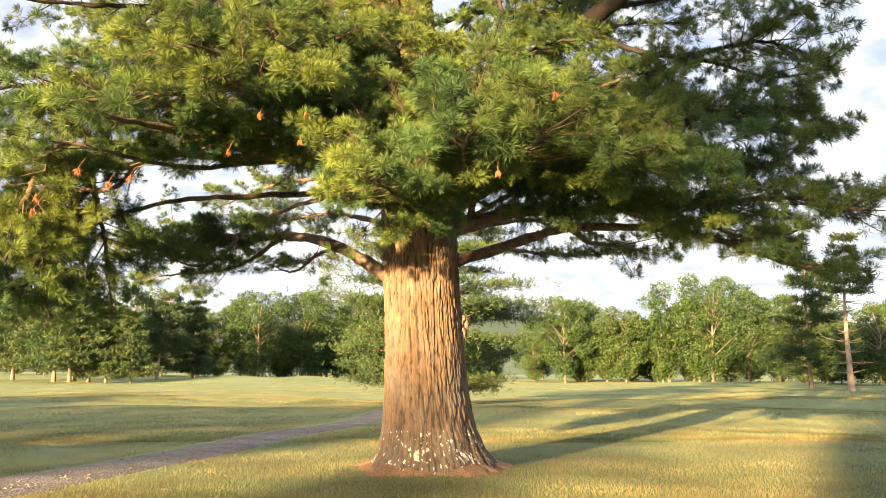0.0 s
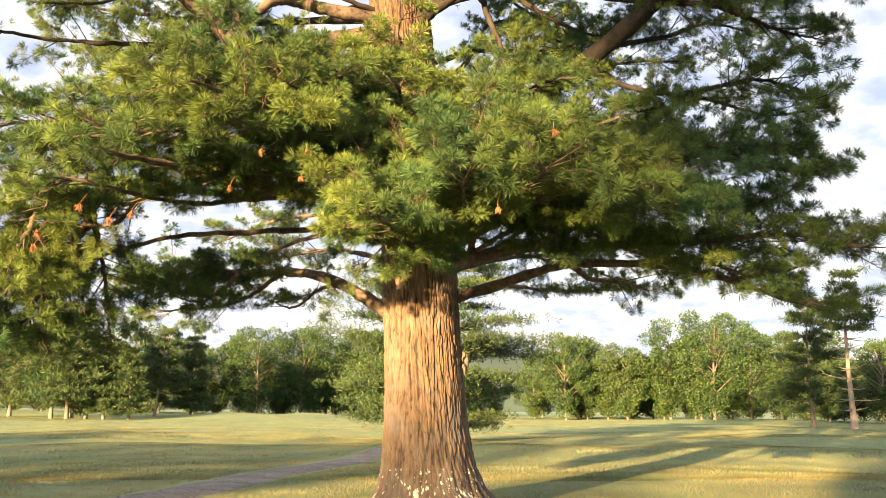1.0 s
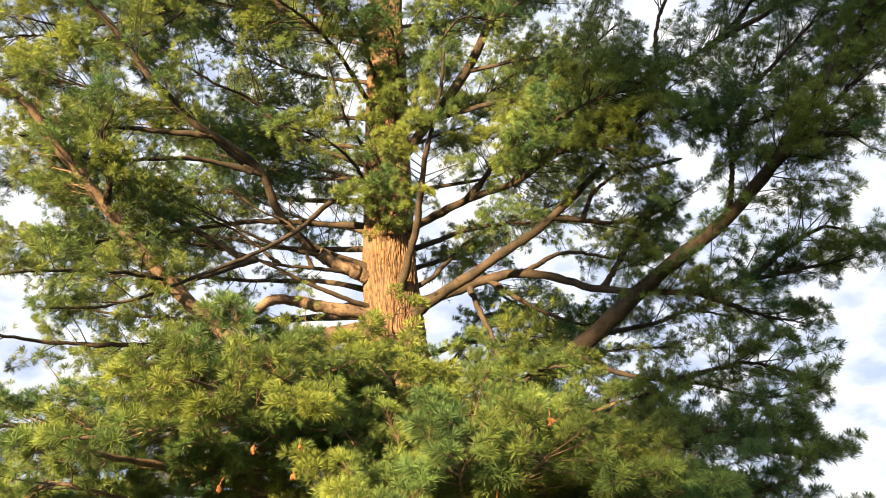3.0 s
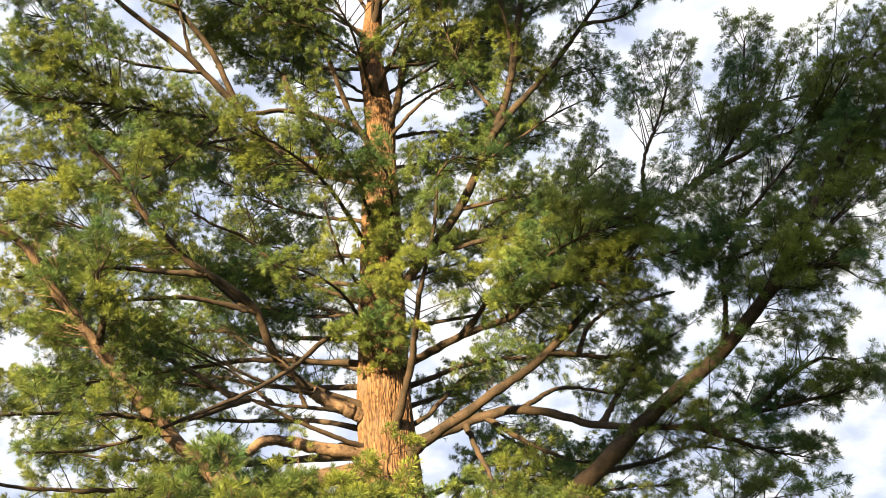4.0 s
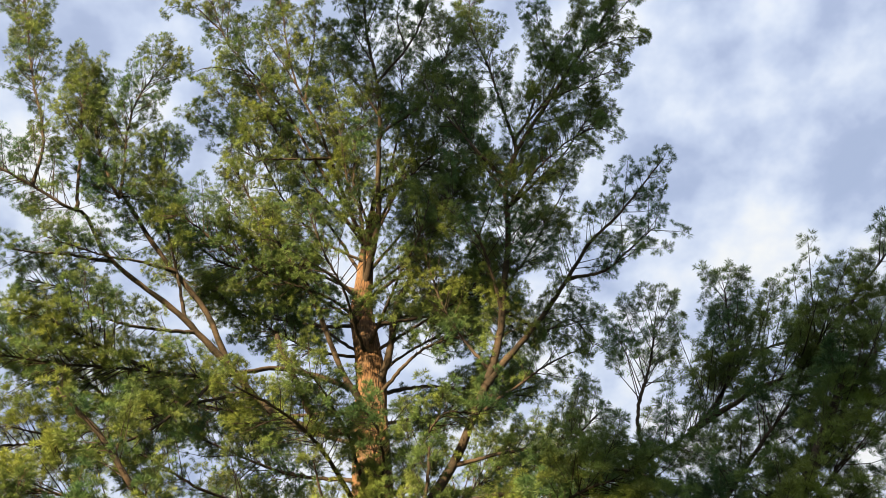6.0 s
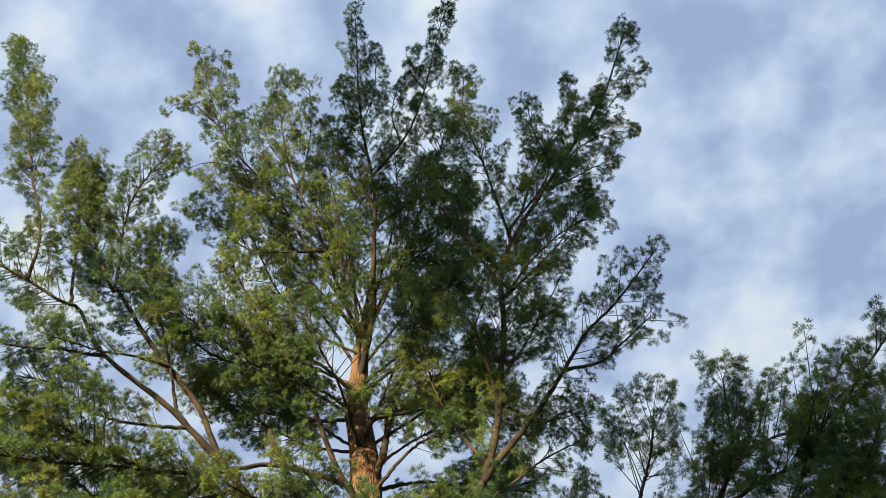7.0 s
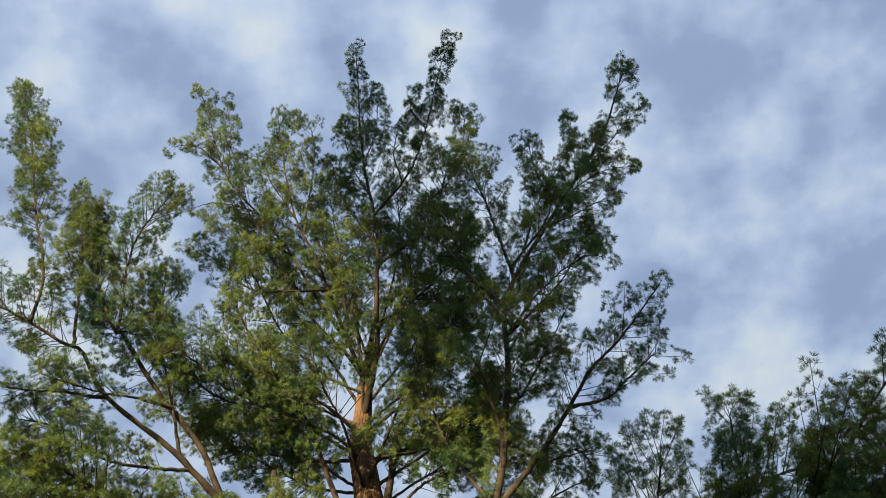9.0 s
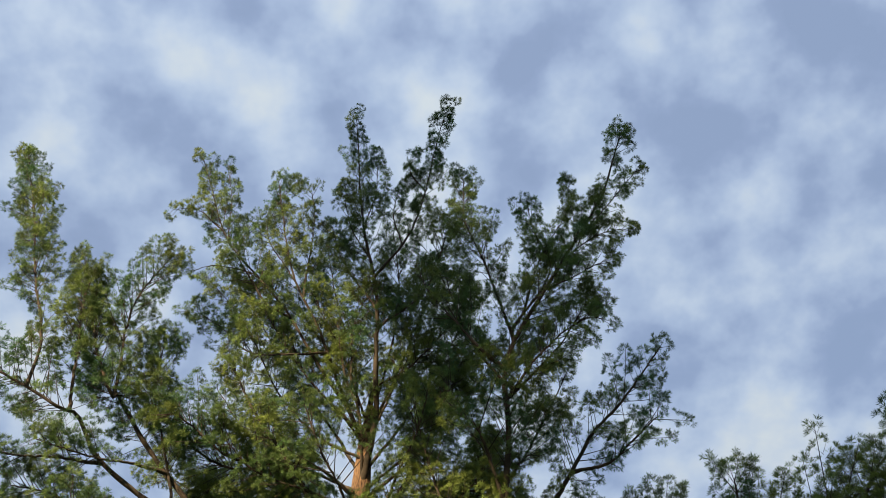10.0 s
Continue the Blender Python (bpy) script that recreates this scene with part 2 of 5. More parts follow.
# ---- the great pine ----
pine = tagged(new("pine_tree"), "huge old white pine with furrowed bark and spreading green needle limbs", "tree")
TREE_Y = 13.2
HEIGHTS = (-0.2, 0.0, 0.15, 0.35, 0.7, 1.2, 2.0, 3.7, 6.0, 8.6, 12.0, 15.7, 17.9, 20.8, 23.0)
SPREAD = (1.25, 1.10, 0.95, 0.80, 0.69, 0.625, 0.585, 0.56, 0.52, 0.47, 0.40, 0.33, 0.28, 0.16, 0.05)
LEAN_X = (-0.14, -0.14, -0.15, -0.17, -0.2, -0.24, -0.29, -0.36, -0.56, -0.78, -0.86, -0.90, -1.14, -1.00, -0.86)


def nod(p):
    """The crown nods towards the lawn's open side: the higher a point, the nearer it comes. Gives the point and the scale there."""
    p = np.array(p, float)
    k = (p[2] - 0.015 * max(0.0, p[2] - 8.0) ** 2 - EYE) / (p[2] - EYE) if p[2] > 8 else 1.0
    return np.array([p[0] * k, p[1] * k, EYE + (p[2] - EYE) * k]), k


def trunk_axis(z):
    return nod((np.interp(z, HEIGHTS, LEAN_X), TREE_Y, z))[0]


def bark_depth(th, z, r):
    """Long interlaced ridges that run up the trunk, in metres."""
    q = Vector((math.cos(th) * 9.5, math.sin(th) * 9.5, z * 1.25))
    bend = Vector((noise.noise(q), noise.noise(q + Vector((9, 2, 5))), 0))
    near_two = noise.voronoi(Vector((math.cos(th) * 11.0, math.sin(th) * 11.0, z * (4.2 if z < 5 else 5.2))) + 0.55 * bend)[0]
    plate = min(1.0, 4.0 * (near_two[1] - near_two[0]))
    furrow = min(1.0, 6.0 * abs(noise.noise(q + 0.4 * bend)))
    e = Vector((math.cos(th) * 45, math.sin(th) * 45, z * 22))
    return (0.022 if z < 5 else 0.034) * plate**0.7 + (0.026 if z < 5 else 0.012) * furrow + 0.006 * noise.noise(e) - 0.038


def build_trunk():
    turns = np.concatenate([np.linspace(math.pi, 2 * math.pi, 210, endpoint=False), np.linspace(0, math.pi, 28, endpoint=False)])
    sides, zs = len(turns), []
    z = -0.2
    while z < 23.0:
        zs.append(z)
        z += 0.025 if z < 3.6 else 0.045 if z < 12 else 0.09
    zs.append(23.0)
    verts, depth = np.zeros((len(zs), sides, 3)), np.zeros((len(zs), sides))
    for i, z in enumerate(zs):
        ax, near_k = nod((np.interp(z, HEIGHTS, LEAN_X), TREE_Y, z))
        r0 = np.interp(z, HEIGHTS, SPREAD) * near_k
        flare = max(0.0, 1.0 - max(z, 0) / 0.9) ** 2
        for k in range(sides):
            th = float(turns[k])
            lobes = 1 + flare * (0.05 * math.sin(3 * th + 0.6) + 0.04 * math.sin(5 * th + 2.0) + 0.035 * math.sin(9 * th))
            swell = 0.03 * noise.noise(Vector((math.cos(th) * 1.5, math.sin(th) * 1.5, z * 0.7)))
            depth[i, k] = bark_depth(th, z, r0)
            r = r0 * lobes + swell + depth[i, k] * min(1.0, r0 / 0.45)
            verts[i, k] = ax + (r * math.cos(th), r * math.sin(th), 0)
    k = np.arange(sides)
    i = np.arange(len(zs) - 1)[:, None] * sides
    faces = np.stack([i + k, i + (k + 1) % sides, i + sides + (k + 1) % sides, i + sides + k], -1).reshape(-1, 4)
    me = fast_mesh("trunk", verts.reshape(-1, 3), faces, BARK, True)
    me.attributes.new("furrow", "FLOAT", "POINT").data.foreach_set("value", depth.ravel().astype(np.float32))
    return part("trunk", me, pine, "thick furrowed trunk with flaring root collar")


trunk = build_trunk()


def lichen_flakes():
    """Thin ragged crusts on the bark of the root collar."""
    rng = np.random.default_rng(3)
    vs, fs, base = [], [], 0
    for _ in range(620):
        th = rng.uniform(math.pi, 2 * math.pi)
        z = 0.03 + 0.62 * rng.uniform() ** 1.7
        if noise.noise(Vector((math.cos(th) * 4, math.sin(th) * 4, z * 5))) < rng.uniform(-0.5, 0.35):
            continue
        r0 = np.interp(z, HEIGHTS, SPREAD)
        flare = max(0.0, 1.0 - z / 0.9) ** 2
        lobes = 1 + flare * (0.05 * math.sin(3 * th + 0.6) + 0.04 * math.sin(5 * th + 2.0) + 0.035 * math.sin(9 * th))
        size = (0.008 + 0.034 * rng.uniform() ** 2.5) * (1.1 - 0.8 * z)
        m = 9
        a = np.arange(m) * 2 * math.pi / m
        rr = size * rng.uniform(0.35, 1.4, m)
        du, dz = rr * np.cos(a) * 0.9, rr * np.sin(a) * 1.25
        pts = []
        for u_, w_ in [(0, 0)] + list(zip(du, dz)):
            t2, z2 = th + u_ / r0, z + w_
            r2 = np.interp(z2, HEIGHTS, SPREAD) * lobes + 0.03 * noise.noise(Vector((math.cos(t2) * 1.5, math.sin(t2) * 1.5, z2 * 0.7))) + bark_depth(t2, z2, np.interp(z2, HEIGHTS, SPREAD)) + 0.006
            pts.append(trunk_axis(z2) + (r2 * math.cos(t2), r2 * math.sin(t2), 0))
        vs += pts
        fs += [(base, base + 1 + k, base + 1 + (k + 1) % m) for k in range(m)]
        base += m + 1
    return fast_mesh("lichen", np.array(vs), np.array(fs), LICHEN, True)


part("lichen", lichen_flakes(), trunk, "pale grey-green lichen crusts")["kind"] = "stuff"


def burl(z, th, size, seed):
    """A rough knob left on the trunk by a lost limb."""
    bm = bmesh.new()
    bmesh.ops.create_icosphere(bm, subdivisions=3, radius=size)
    for v_ in bm.verts:
        v_.co *= 1 + 0.9 * noise.noise(v_.co * 22 + Vector((seed, 0, 0)))
        v_.co.z *= 1.5
    me = bpy.data.meshes.new("burl")
    bm.to_mesh(me)
    bm.free()
    me.materials.append(BARK)
    ob = part("burl", me, trunk)
    r = np.interp(z, HEIGHTS, SPREAD)
    ob.location = trunk_axis(z) + (r * math.cos(th), r * math.sin(th), 0)


burl(2.2, -0.12, 0.085, 1)
burl(2.06, -0.22, 0.06, 4)
burl(2.27, -0.2, 0.05, 9)
burl(3.2, -2.7, 0.06, 7)
limb_seed = [100]
AXIS = np.array([trunk_axis(z) for z in np.arange(2.0, 22.6, 0.1)])
boughs = [AXIS]


def rooted(points):
    """The points of a limb, led back to the nearest place on the trunk or on a limb that stands already."""
    p0 = np.array(points[0])
    best = min(((float(np.linalg.norm(b - p0, axis=1).min()), b) for b in boughs), key=lambda c: c[0] - (0.45 if c[1] is AXIS else 0.0))
    near = best[1][np.linalg.norm(best[1] - p0, axis=1).argmin()]
    if best[1] is AXIS:
        near = near - (0, 0, min(0.5, 0.35 * best[0]))
    rest = list(points[1:]) if best[0] < 0.7 else list(points)
    return [tuple(near)] + rest


def limb(points, r0, r1, s0, s1, width, spread, dens):
    """A limb through the points, with branchlets, twigs and needle tufts between the fractions s0 and s1 of its length."""
    limb_seed[0] += 1
    rng = np.random.default_rng(limb_seed[0])
    count = 44
    nodded = [nod(p_) for p_ in points]
    near_k = nodded[len(nodded) // 2][1]
    r0, r1, width = r0 * near_k, r1 * near_k, width * near_k
    high = nodded[len(nodded) // 2][0][2]
    dens = min(dens, 1.6 if points[-1][0] > 3.5 else 9.0) * (1.0 if high < 12 else 1.7 if points[-1][0] > 2 else 1.25) if high > 5 else dens
    p, length = curve(rooted([tuple(p_) for p_, _ in nodded]), count)
    s = np.linspace(0, 1, count)
    p[2:] += rng.normal(0, 0.006, (count - 2, 3))
    for k in (2.3, 5.1):
        p += np.sin(k * 2.2 * s[:, None] + rng.uniform(0, 6.3, 3)) * rng.normal(0, 0.022 / k * length, 3) * np.sin(np.pi * s)[:, None]
    boughs.append(p[::2].copy())
    rad = r0 + (r1 - r0) * s**0.8
    rad = rad * (1 + 0.06 * np.sin(s * length * 9 + limb_seed[0]) + rng.normal(0, 0.03, count)) + 0.35 * r0 * np.exp(-s * length / 0.25)
    rad[-1] *= 0.5
    if p[:, 2].mean() > 10.5:
        rad *= 0.78
    eye_far = float(np.linalg.norm(p[count // 2] - (0, 0, EYE)))
    gap = 0.110 if eye_far < 10.6 else 0.100 if eye_far < 12 else 0.082 if eye_far < 18 else 0.062
    wood = [tubes(p[None], rad[None], 10 if r0 > 0.07 else 7)]
    bare = dens <= 0
    tang = unit(np.gradient(p, axis=0))
    nb = int(max(3, dens * (s1 - s0) * length / gap)) if not bare else int(length / 0.13)
    lo, hi = (s0, s1) if not bare else (0.15, 0.95)
    sb = np.sort(lo + (hi - lo) * (np.arange(nb) + rng.uniform(0, 1, nb)) / nb)
    bunch = rng.uniform(0.38 if eye_far < 10.6 else 0.3, 1.3, int(length / 0.45) + 2)[(sb * length / 0.45).astype(int)]
    sb = sb[(bunch > 0.42) | (sb > 0.9)]
    nb = len(sb)
    base = np.stack([np.interp(sb, s, p[:, k]) for k in range(3)], 1)
    T = unit(np.stack([np.interp(sb, s, tang[:, k]) for k in range(3)], 1))
    lat = np.cross(T, [0, 0, 1.0])
    steep = np.linalg.norm(lat, axis=1, keepdims=True) < 0.25
    lat = unit(np.where(steep, np.cross(T, [1.0, 0, 0]), lat))
    up = np.cross(lat, T)
    phi = np.where(np.arange(nb) % 2 == 0, 0.0, np.pi) + rng.normal(0, spread, nb)
    nvec = lat * np.cos(phi)[:, None] + up * np.sin(phi)[:, None]
    u = (sb - lo) / max(hi - lo, 1e-6)
    prof = np.clip(np.minimum(0.45 + 1.8 * u, 1.0) * (1.0 - 0.55 * u**2), 0.3, 1)
    bunch = rng.uniform(0.5, 1.3, int(length / 0.45) + 2)[(sb * length / 0.45).astype(int)]
    bl = 1.1 * width * prof * bunch * rng.uniform(0.45, 1.0, nb)
    fwd = np.where(steep[:, 0] | (T[:, 2] > 0.75), 0.75 + 0.4 * u, 0.45 + 0.5 * u)
    d = unit(T * fwd[:, None] + nvec * 0.8 + rng.normal(0, 0.13, (nb, 3)))
    q = np.linspace(0, 1, 5)
    lift_ = rng.uniform(-0.02, 0.24, nb)
    bp = base[:, None] + d[:, None] * (q[None, :, None] * bl[:, None, None])
    bp[..., 2] += (lift_ * bl)[:, None] * q**2
    bp[:, 1:] += rng.normal(0, 0.02, (nb, 4, 3)) * bl[:, None, None]
    br = (0.0055 + 0.006 * bl)[:, None] * (1 - 0.75 * q)[None]
    wood.append(tubes(bp[:, ::2], br[:, ::2], 3))
    # shoots in a flat fan along each branchlet, their tips turned up
    m = 26
    per = np.clip((bl / 0.042).astype(int), 7, m)
    use = np.arange(m)[None] < per[:, None]
    v_ = np.clip(0.36 + 0.64 * (np.arange(m)[None] + rng.uniform(0, 1, (nb, m))) / per[:, None], 0, 1)
    bi, mi = np.nonzero(use)
    vv = v_[bi, mi]
    seg = np.clip((vv * 4).astype(int), 0, 3)
    f = (vv * 4 - seg)[:, None]
    tb = bp[bi, seg] * (1 - f) + bp[bi, seg + 1] * f
    td0 = unit(bp[bi, seg + 1] - bp[bi, seg])
    flat_ = np.cross(td0, [0, 0, 1.0]) + rng.normal(0, 0.12, td0.shape)
    flat_ = unit(flat_) * np.where(mi % 2 == 0, 1.0, -1.0)[:, None]
    tl = (0.05 + 0.30 * bl[bi] * (1.08 - vv)) * rng.uniform(0.4, 1.15, len(bi)) + 0.02
    td = unit(td0 * 0.75 + flat_ * rng.uniform(0.35, 0.95, (len(bi), 1)) + rng.normal(0, 0.16, td0.shape) + [0, 0, 0.18])
    tip = tb + td * tl[:, None] + np.array([0, 0, 0.12]) * tl[:, None]
    qq = np.linspace(0, 1, 2)[None, :, None]
    tp = tb[:, None] * (1 - qq) + tip[:, None] * qq
    shown = rng.uniform(0, 1, len(bi)) < (1.0 if bare else 0.8 if eye_far < 10.5 else 0.4 if eye_far < 16 else 0.18)
    wood.append(tubes(tp[shown], np.broadcast_to(np.array([0.0036, 0.0018]), (int(shown.sum()), 2)), 3))
    wv, wf = joined(*wood)
    name = "limb" if r0 >= 0.07 else "branch"
    # low and mid-stout limbs, the sunlit ones, keep paler bark; the rest is shade-darkened
    ob = part(name, fast_mesh(name, wv, wf, LIMB_BARK if p[:, 2].mean() < 5.2 or (0.12 < r0 < 0.19 and p[:, 2].mean() < 9.5) else SHADED_CROWN_BARK, True), pine)
    if not bare:
        per_tuft, wdt = (52, 0.0050) if eye_far < 10.6 else (36, 0.0062) if eye_far < 14 else (26, 0.0072) if eye_far < 18 else (20, 0.0092)
        if p[:, 1].mean() > 13.5:
            per_tuft, wdt = int(per_tuft * 0.7), wdt * 1.35
        ends = np.concatenate([tip, bp[:, -1]])
        dirs = np.concatenate([td, unit(bp[:, -1] - bp[:, -2])])
        dirs = unit(dirs + rng.normal(0, 0.14, dirs.shape) + [0, 0, 0.30])
        nv, nf = needles(ends, dirs, per_tuft, 0.105 if eye_far < 12 else 0.106 if eye_far < 16 else 0.100, wdt, rng)
        leaf = part("needles", fast_mesh("needles", nv, nf, NEEDLES), ob)
        leaf["kind"] = "stuff"
    return ob


limb([(0.05, 13, 3.9), (0.34, 11, 3.82), (0.59, 9.2, 3.84), (0.9, 7.6, 3.76)], 0.1, 0.025, 0.4, 1, 1.35, 0.4, 1.5)
limb([(-0.03, 12.9, 3.9), (-0.34, 10.5, 3.6), (-0.5, 9, 3.48), (-0.65, 7.8, 3.47)], 0.08, 0.02, 0.45, 1, 1.1, 0.4, 1.5)
limb([(0.27, 13, 3.84), (1.06, 11, 3.59), (1.63, 9.2, 3.59), (2.11, 8, 3.42)], 0.09, 0.02, 0.4, 1, 1.1, 0.4, 1.5)
limb([(0.27, 13, 3.85), (0.85, 11, 3.93), (1.3, 9, 3.91), (1.68, 7.9, 3.8)], 0.07, 0.02, 0.4, 1, 1, 0.36, 1.89)
limb([(0.05, 12.9, 3.92), (0.12, 11, 4.08), (0.22, 9, 4.13), (0.31, 8.2, 4.26)], 0.07, 0.02, 0.45, 1, 1, 0.36, 1.3)
limb([(-0.81, 12.9, 4.49), (-1.47, 12, 4.44), (-2.15, 10.6, 4.22), (-2.68, 9.2, 4.04), (-3.22, 8.2, 3.92), (-3.66, 7.4, 3.78)], 0.11, 0.02, 0.4, 1, 1.05, 0.2, 2)
limb([(-0.63, 12.8, 4.86), (-1.31, 11.2, 4.86), (-1.97, 9.6, 4.74), (-2.42, 8.6, 4.64), (-2.82, 7.9, 4.61)], 0.09, 0.02, 0.3, 1, 1.3, 0.36, 1.89)
limb([(-0.59, 12.7, 5.18), (-0.85, 11, 5.22), (-1, 9.6, 5.08), (-1.14, 8.6, 5.01)], 0.07, 0.02, 0.3, 1, 1.2, 0.36, 1.89)
limb([(-2.15, 10.6, 4.13), (-2.75, 10.2, 4.04), (-3.53, 9.9, 4.01), (-4.38, 9.6, 3.84), (-5.23, 9.3, 3.67)], 0.06, 0.015, 0.1, 1, 1.1, 0.32, 1.95)
limb([(-1.15, 12.9, 4.36), (-1.79, 12, 3.99), (-2.41, 11.2, 3.75), (-3.19, 10.6, 3.59), (-3.94, 10.2, 3.3), (-4.66, 9.8, 2.8)], 0.07, 0.015, 0.8, 1, 0.6, 0.3, 0.8)
limb([(-1.53, 13.2, 4.43), (-2.34, 13.4, 4.02), (-3.21, 13.4, 3.57), (-3.89, 13, 3.42), (-4.6, 12.6, 3.36)], 0.05, 0.012, 0.45, 1, 0.8, 0.35, 1.5)
limb([(-0.85, 13.1, 2.78), (-1.6, 13.2, 3.36), (-2.46, 13.6, 3.6), (-3.26, 14, 3.62), (-4.24, 14.5, 3.55)], 0.13, 0.03, 0.55, 1, 1.2, 0.4, 1)
limb([(-1.6, 13.2, 3.36), (-2.03, 13.8, 3.36), (-2.49, 14.4, 3.15), (-2.99, 15, 3.32)], 0.04, 0.012, 0.25, 1, 0.8, 0.43, 1.1)
limb([(-4.11, 9.7, 3.9), (-4.42, 9.6, 3.42), (-4.72, 9.5, 2.89), (-4.94, 9.4, 2.44)], 0.05, 0.012, 0.2, 1, 0.95, 0.35, 1.95)
limb([(-4.02, 9.8, 3.93), (-4.26, 9.7, 3.18), (-4.5, 9.6, 2.71), (-4.67, 9.5, 2.26)], 0.04, 0.012, 0.2, 1, 0.95, 0.35, 1.95)
limb([(-2.97, 12.4, 3.41), (-3.34, 12, 2.95), (-3.62, 11.4, 2.95)], 0.05, 0.012, 0, 1, 1, 0.36, 1.5)
limb([(0.27, 13.1, 3.26), (0.74, 13, 3.33), (1.71, 12, 3.51), (2.66, 11, 3.34), (3.2, 10, 2.96), (3.8, 9.4, 2.62), (4.11, 9, 2.57)], 0.1, 0.02, 0.45, 1, 1.1, 0.36, 1.3)
limb([(0.27, 13, 3.94), (1.32, 12, 3.75), (2.3, 11, 3.63), (3.09, 10, 3.43), (3.76, 9.2, 3.34), (4.3, 8.6, 3.07)], 0.09, 0.02, 0.4, 1, 1.2, 0.36, 1.76)
limb([(0.27, 13, 4.38), (1.33, 12, 4.48), (2.33, 11, 4.57), (3.13, 10, 4.43), (3.76, 9.4, 4.12), (3.96, 9, 3.97)], 0.08, 0.02, 0.3, 1, 1.2, 0.32, 1.89)
limb([(1.33, 12, 4.48), (2.17, 11, 4.23), (2.78, 10, 3.91), (3.42, 9.4, 3.7), (3.7, 9, 3.76)], 0.06, 0.015, 0.2, 1, 1, 0.32, 1.76)
limb([(1.71, 12, 3.51), (2.14, 12.2, 3.3), (2.66, 12.4, 3.25), (3.03, 12.6, 3.19)], 0.05, 0.012, 0.4, 1, 1, 0.36, 1.2)
limb([(0.4, 13.3, 3.33), (1.07, 14, 3.48), (1.93, 15, 3.52), (3.02, 15.5, 3.59)], 0.05, 0.012, 0.4, 1, 0.9, 0.32, 1.2)
limb([(2.3, 11, 3.63), (2.88, 10, 3.27), (3.38, 9.4, 2.94), (3.9, 9, 2.99)], 0.05, 0.012, 0.3, 1, 0.9, 0.36, 1.3)
limb([(-0.31, 13.1, 5.51), (0.52, 12.7, 5.69), (1.36, 12.1, 6.05), (2.21, 11.4, 6.41), (3.27, 10.4, 7.09), (3.91, 9.8, 7.42), (4.48, 9.1, 7.85), (5, 8.6, 8.55), (5.72, 8.1, 9.57)], 0.2, 0.05, 0.62, 1, 1.2, 0.7, 1.76)
limb([(1.82, 11.7, 6.19), (2.51, 11.2, 5.76), (3.1, 10.6, 5.44), (3.79, 10, 4.98), (4.25, 9.6, 4.89)], 0.05, 0.012, 0.35, 1, 1.1, 0.4, 1.1)
limb([(3.1, 10.6, 5.44), (3.66, 10, 5.42), (4.03, 9.6, 5.18), (4.24, 9.4, 4.92)], 0.04, 0.012, 0.2, 1, 0.9, 0.5, 1.92)
limb([(4.17, 9.4, 7.56), (4.53, 9, 7.87), (4.75, 8.6, 7.82), (5.09, 8.3, 7.66)], 0.05, 0.012, 0.3, 1, 1.1, 0.6, 1.76)
limb([(3.91, 9.8, 7.42), (3.95, 9.5, 7.8), (3.9, 9.2, 8.16), (3.84, 9, 8.54)], 0.05, 0.012, 0.3, 1, 0.9, 0.6, 1.76)
limb([(-0.3, 13.1, 7.93), (0.97, 12.7, 8.09), (1.8, 12, 7.77), (2.53, 11.4, 7.2), (3.65, 10.6, 6.71), (4.14, 10.2, 6.66), (5.14, 9.6, 6.61)], 0.11, 0.02, 0.6, 1, 1.2, 0.5, 1.92)
limb([(4.14, 10.2, 6.66), (4.81, 9.8, 7.06), (5.1, 9.6, 7.11), (5.39, 9.4, 6.82)], 0.05, 0.012, 0.2, 1, 1, 0.6, 1.92)
limb([(3.65, 10.6, 6.71), (4.14, 10.4, 6.3), (4.69, 10.2, 6.04)], 0.05, 0.012, 0.2, 1, 1, 0.5, 1.92)
limb([(-0.43, 12.9, 7.58), (0.49, 12.3, 7.79), (1.1, 11.8, 8.1), (1.78, 11.3, 8.49), (2.35, 10.9, 8.82), (2.59, 10.7, 8.93)], 0.11, 0.05, 1, 1, 0.3, 0.5, 0)
limb([(1.13, 12.2, 8.22), (2.17, 13, 8.64), (3.57, 14, 9.05), (4.61, 14.5, 9.68)], 0.05, 0.012, 0.4, 1, 0.9, 0.6, 1.6)
limb([(1.78, 11.3, 8.49), (2.84, 11.5, 8.39), (3.56, 11.5, 8.58)], 0.05, 0.012, 0.3, 1, 0.9, 0.6, 1.6)
limb([(2.31, 11.8, 8.9), (2.56, 11.6, 9.03), (3, 11.4, 9.25), (3.39, 11.2, 9.21), (3.87, 11, 9.21)], 0.04, 0.025, 1, 1, 0.3, 0.5, 0)
limb([(-0.18, 13, 9.42), (0.53, 12.2, 9.35), (1.28, 11.2, 8.99), (1.84, 10.2, 8.83), (2.47, 9.4, 8.56), (3.25, 8.8, 8.3)], 0.09, 0.02, 0.4, 1, 1.1, 0.6, 2.08)
limb([(1.28, 11.2, 8.99), (1.67, 10, 9.08), (2.17, 9.2, 8.92), (2.91, 8.9, 8.92)], 0.05, 0.012, 0.2, 1, 1, 0.6, 2.08)
limb([(-0.31, 13.3, 7.24), (0.12, 14.5, 7.31), (0.84, 16, 8.89), (1.88, 17, 9.48)], 0.07, 0.02, 0.4, 1, 0.9, 0.6, 1.1)
limb([(-0.3, 13.3, 8.63), (0.5, 15, 9.66), (1.49, 16.5, 9.64), (2.56, 17.5, 9.7)], 0.06, 0.02, 0.2, 1, 1.1, 0.7, 1.1)
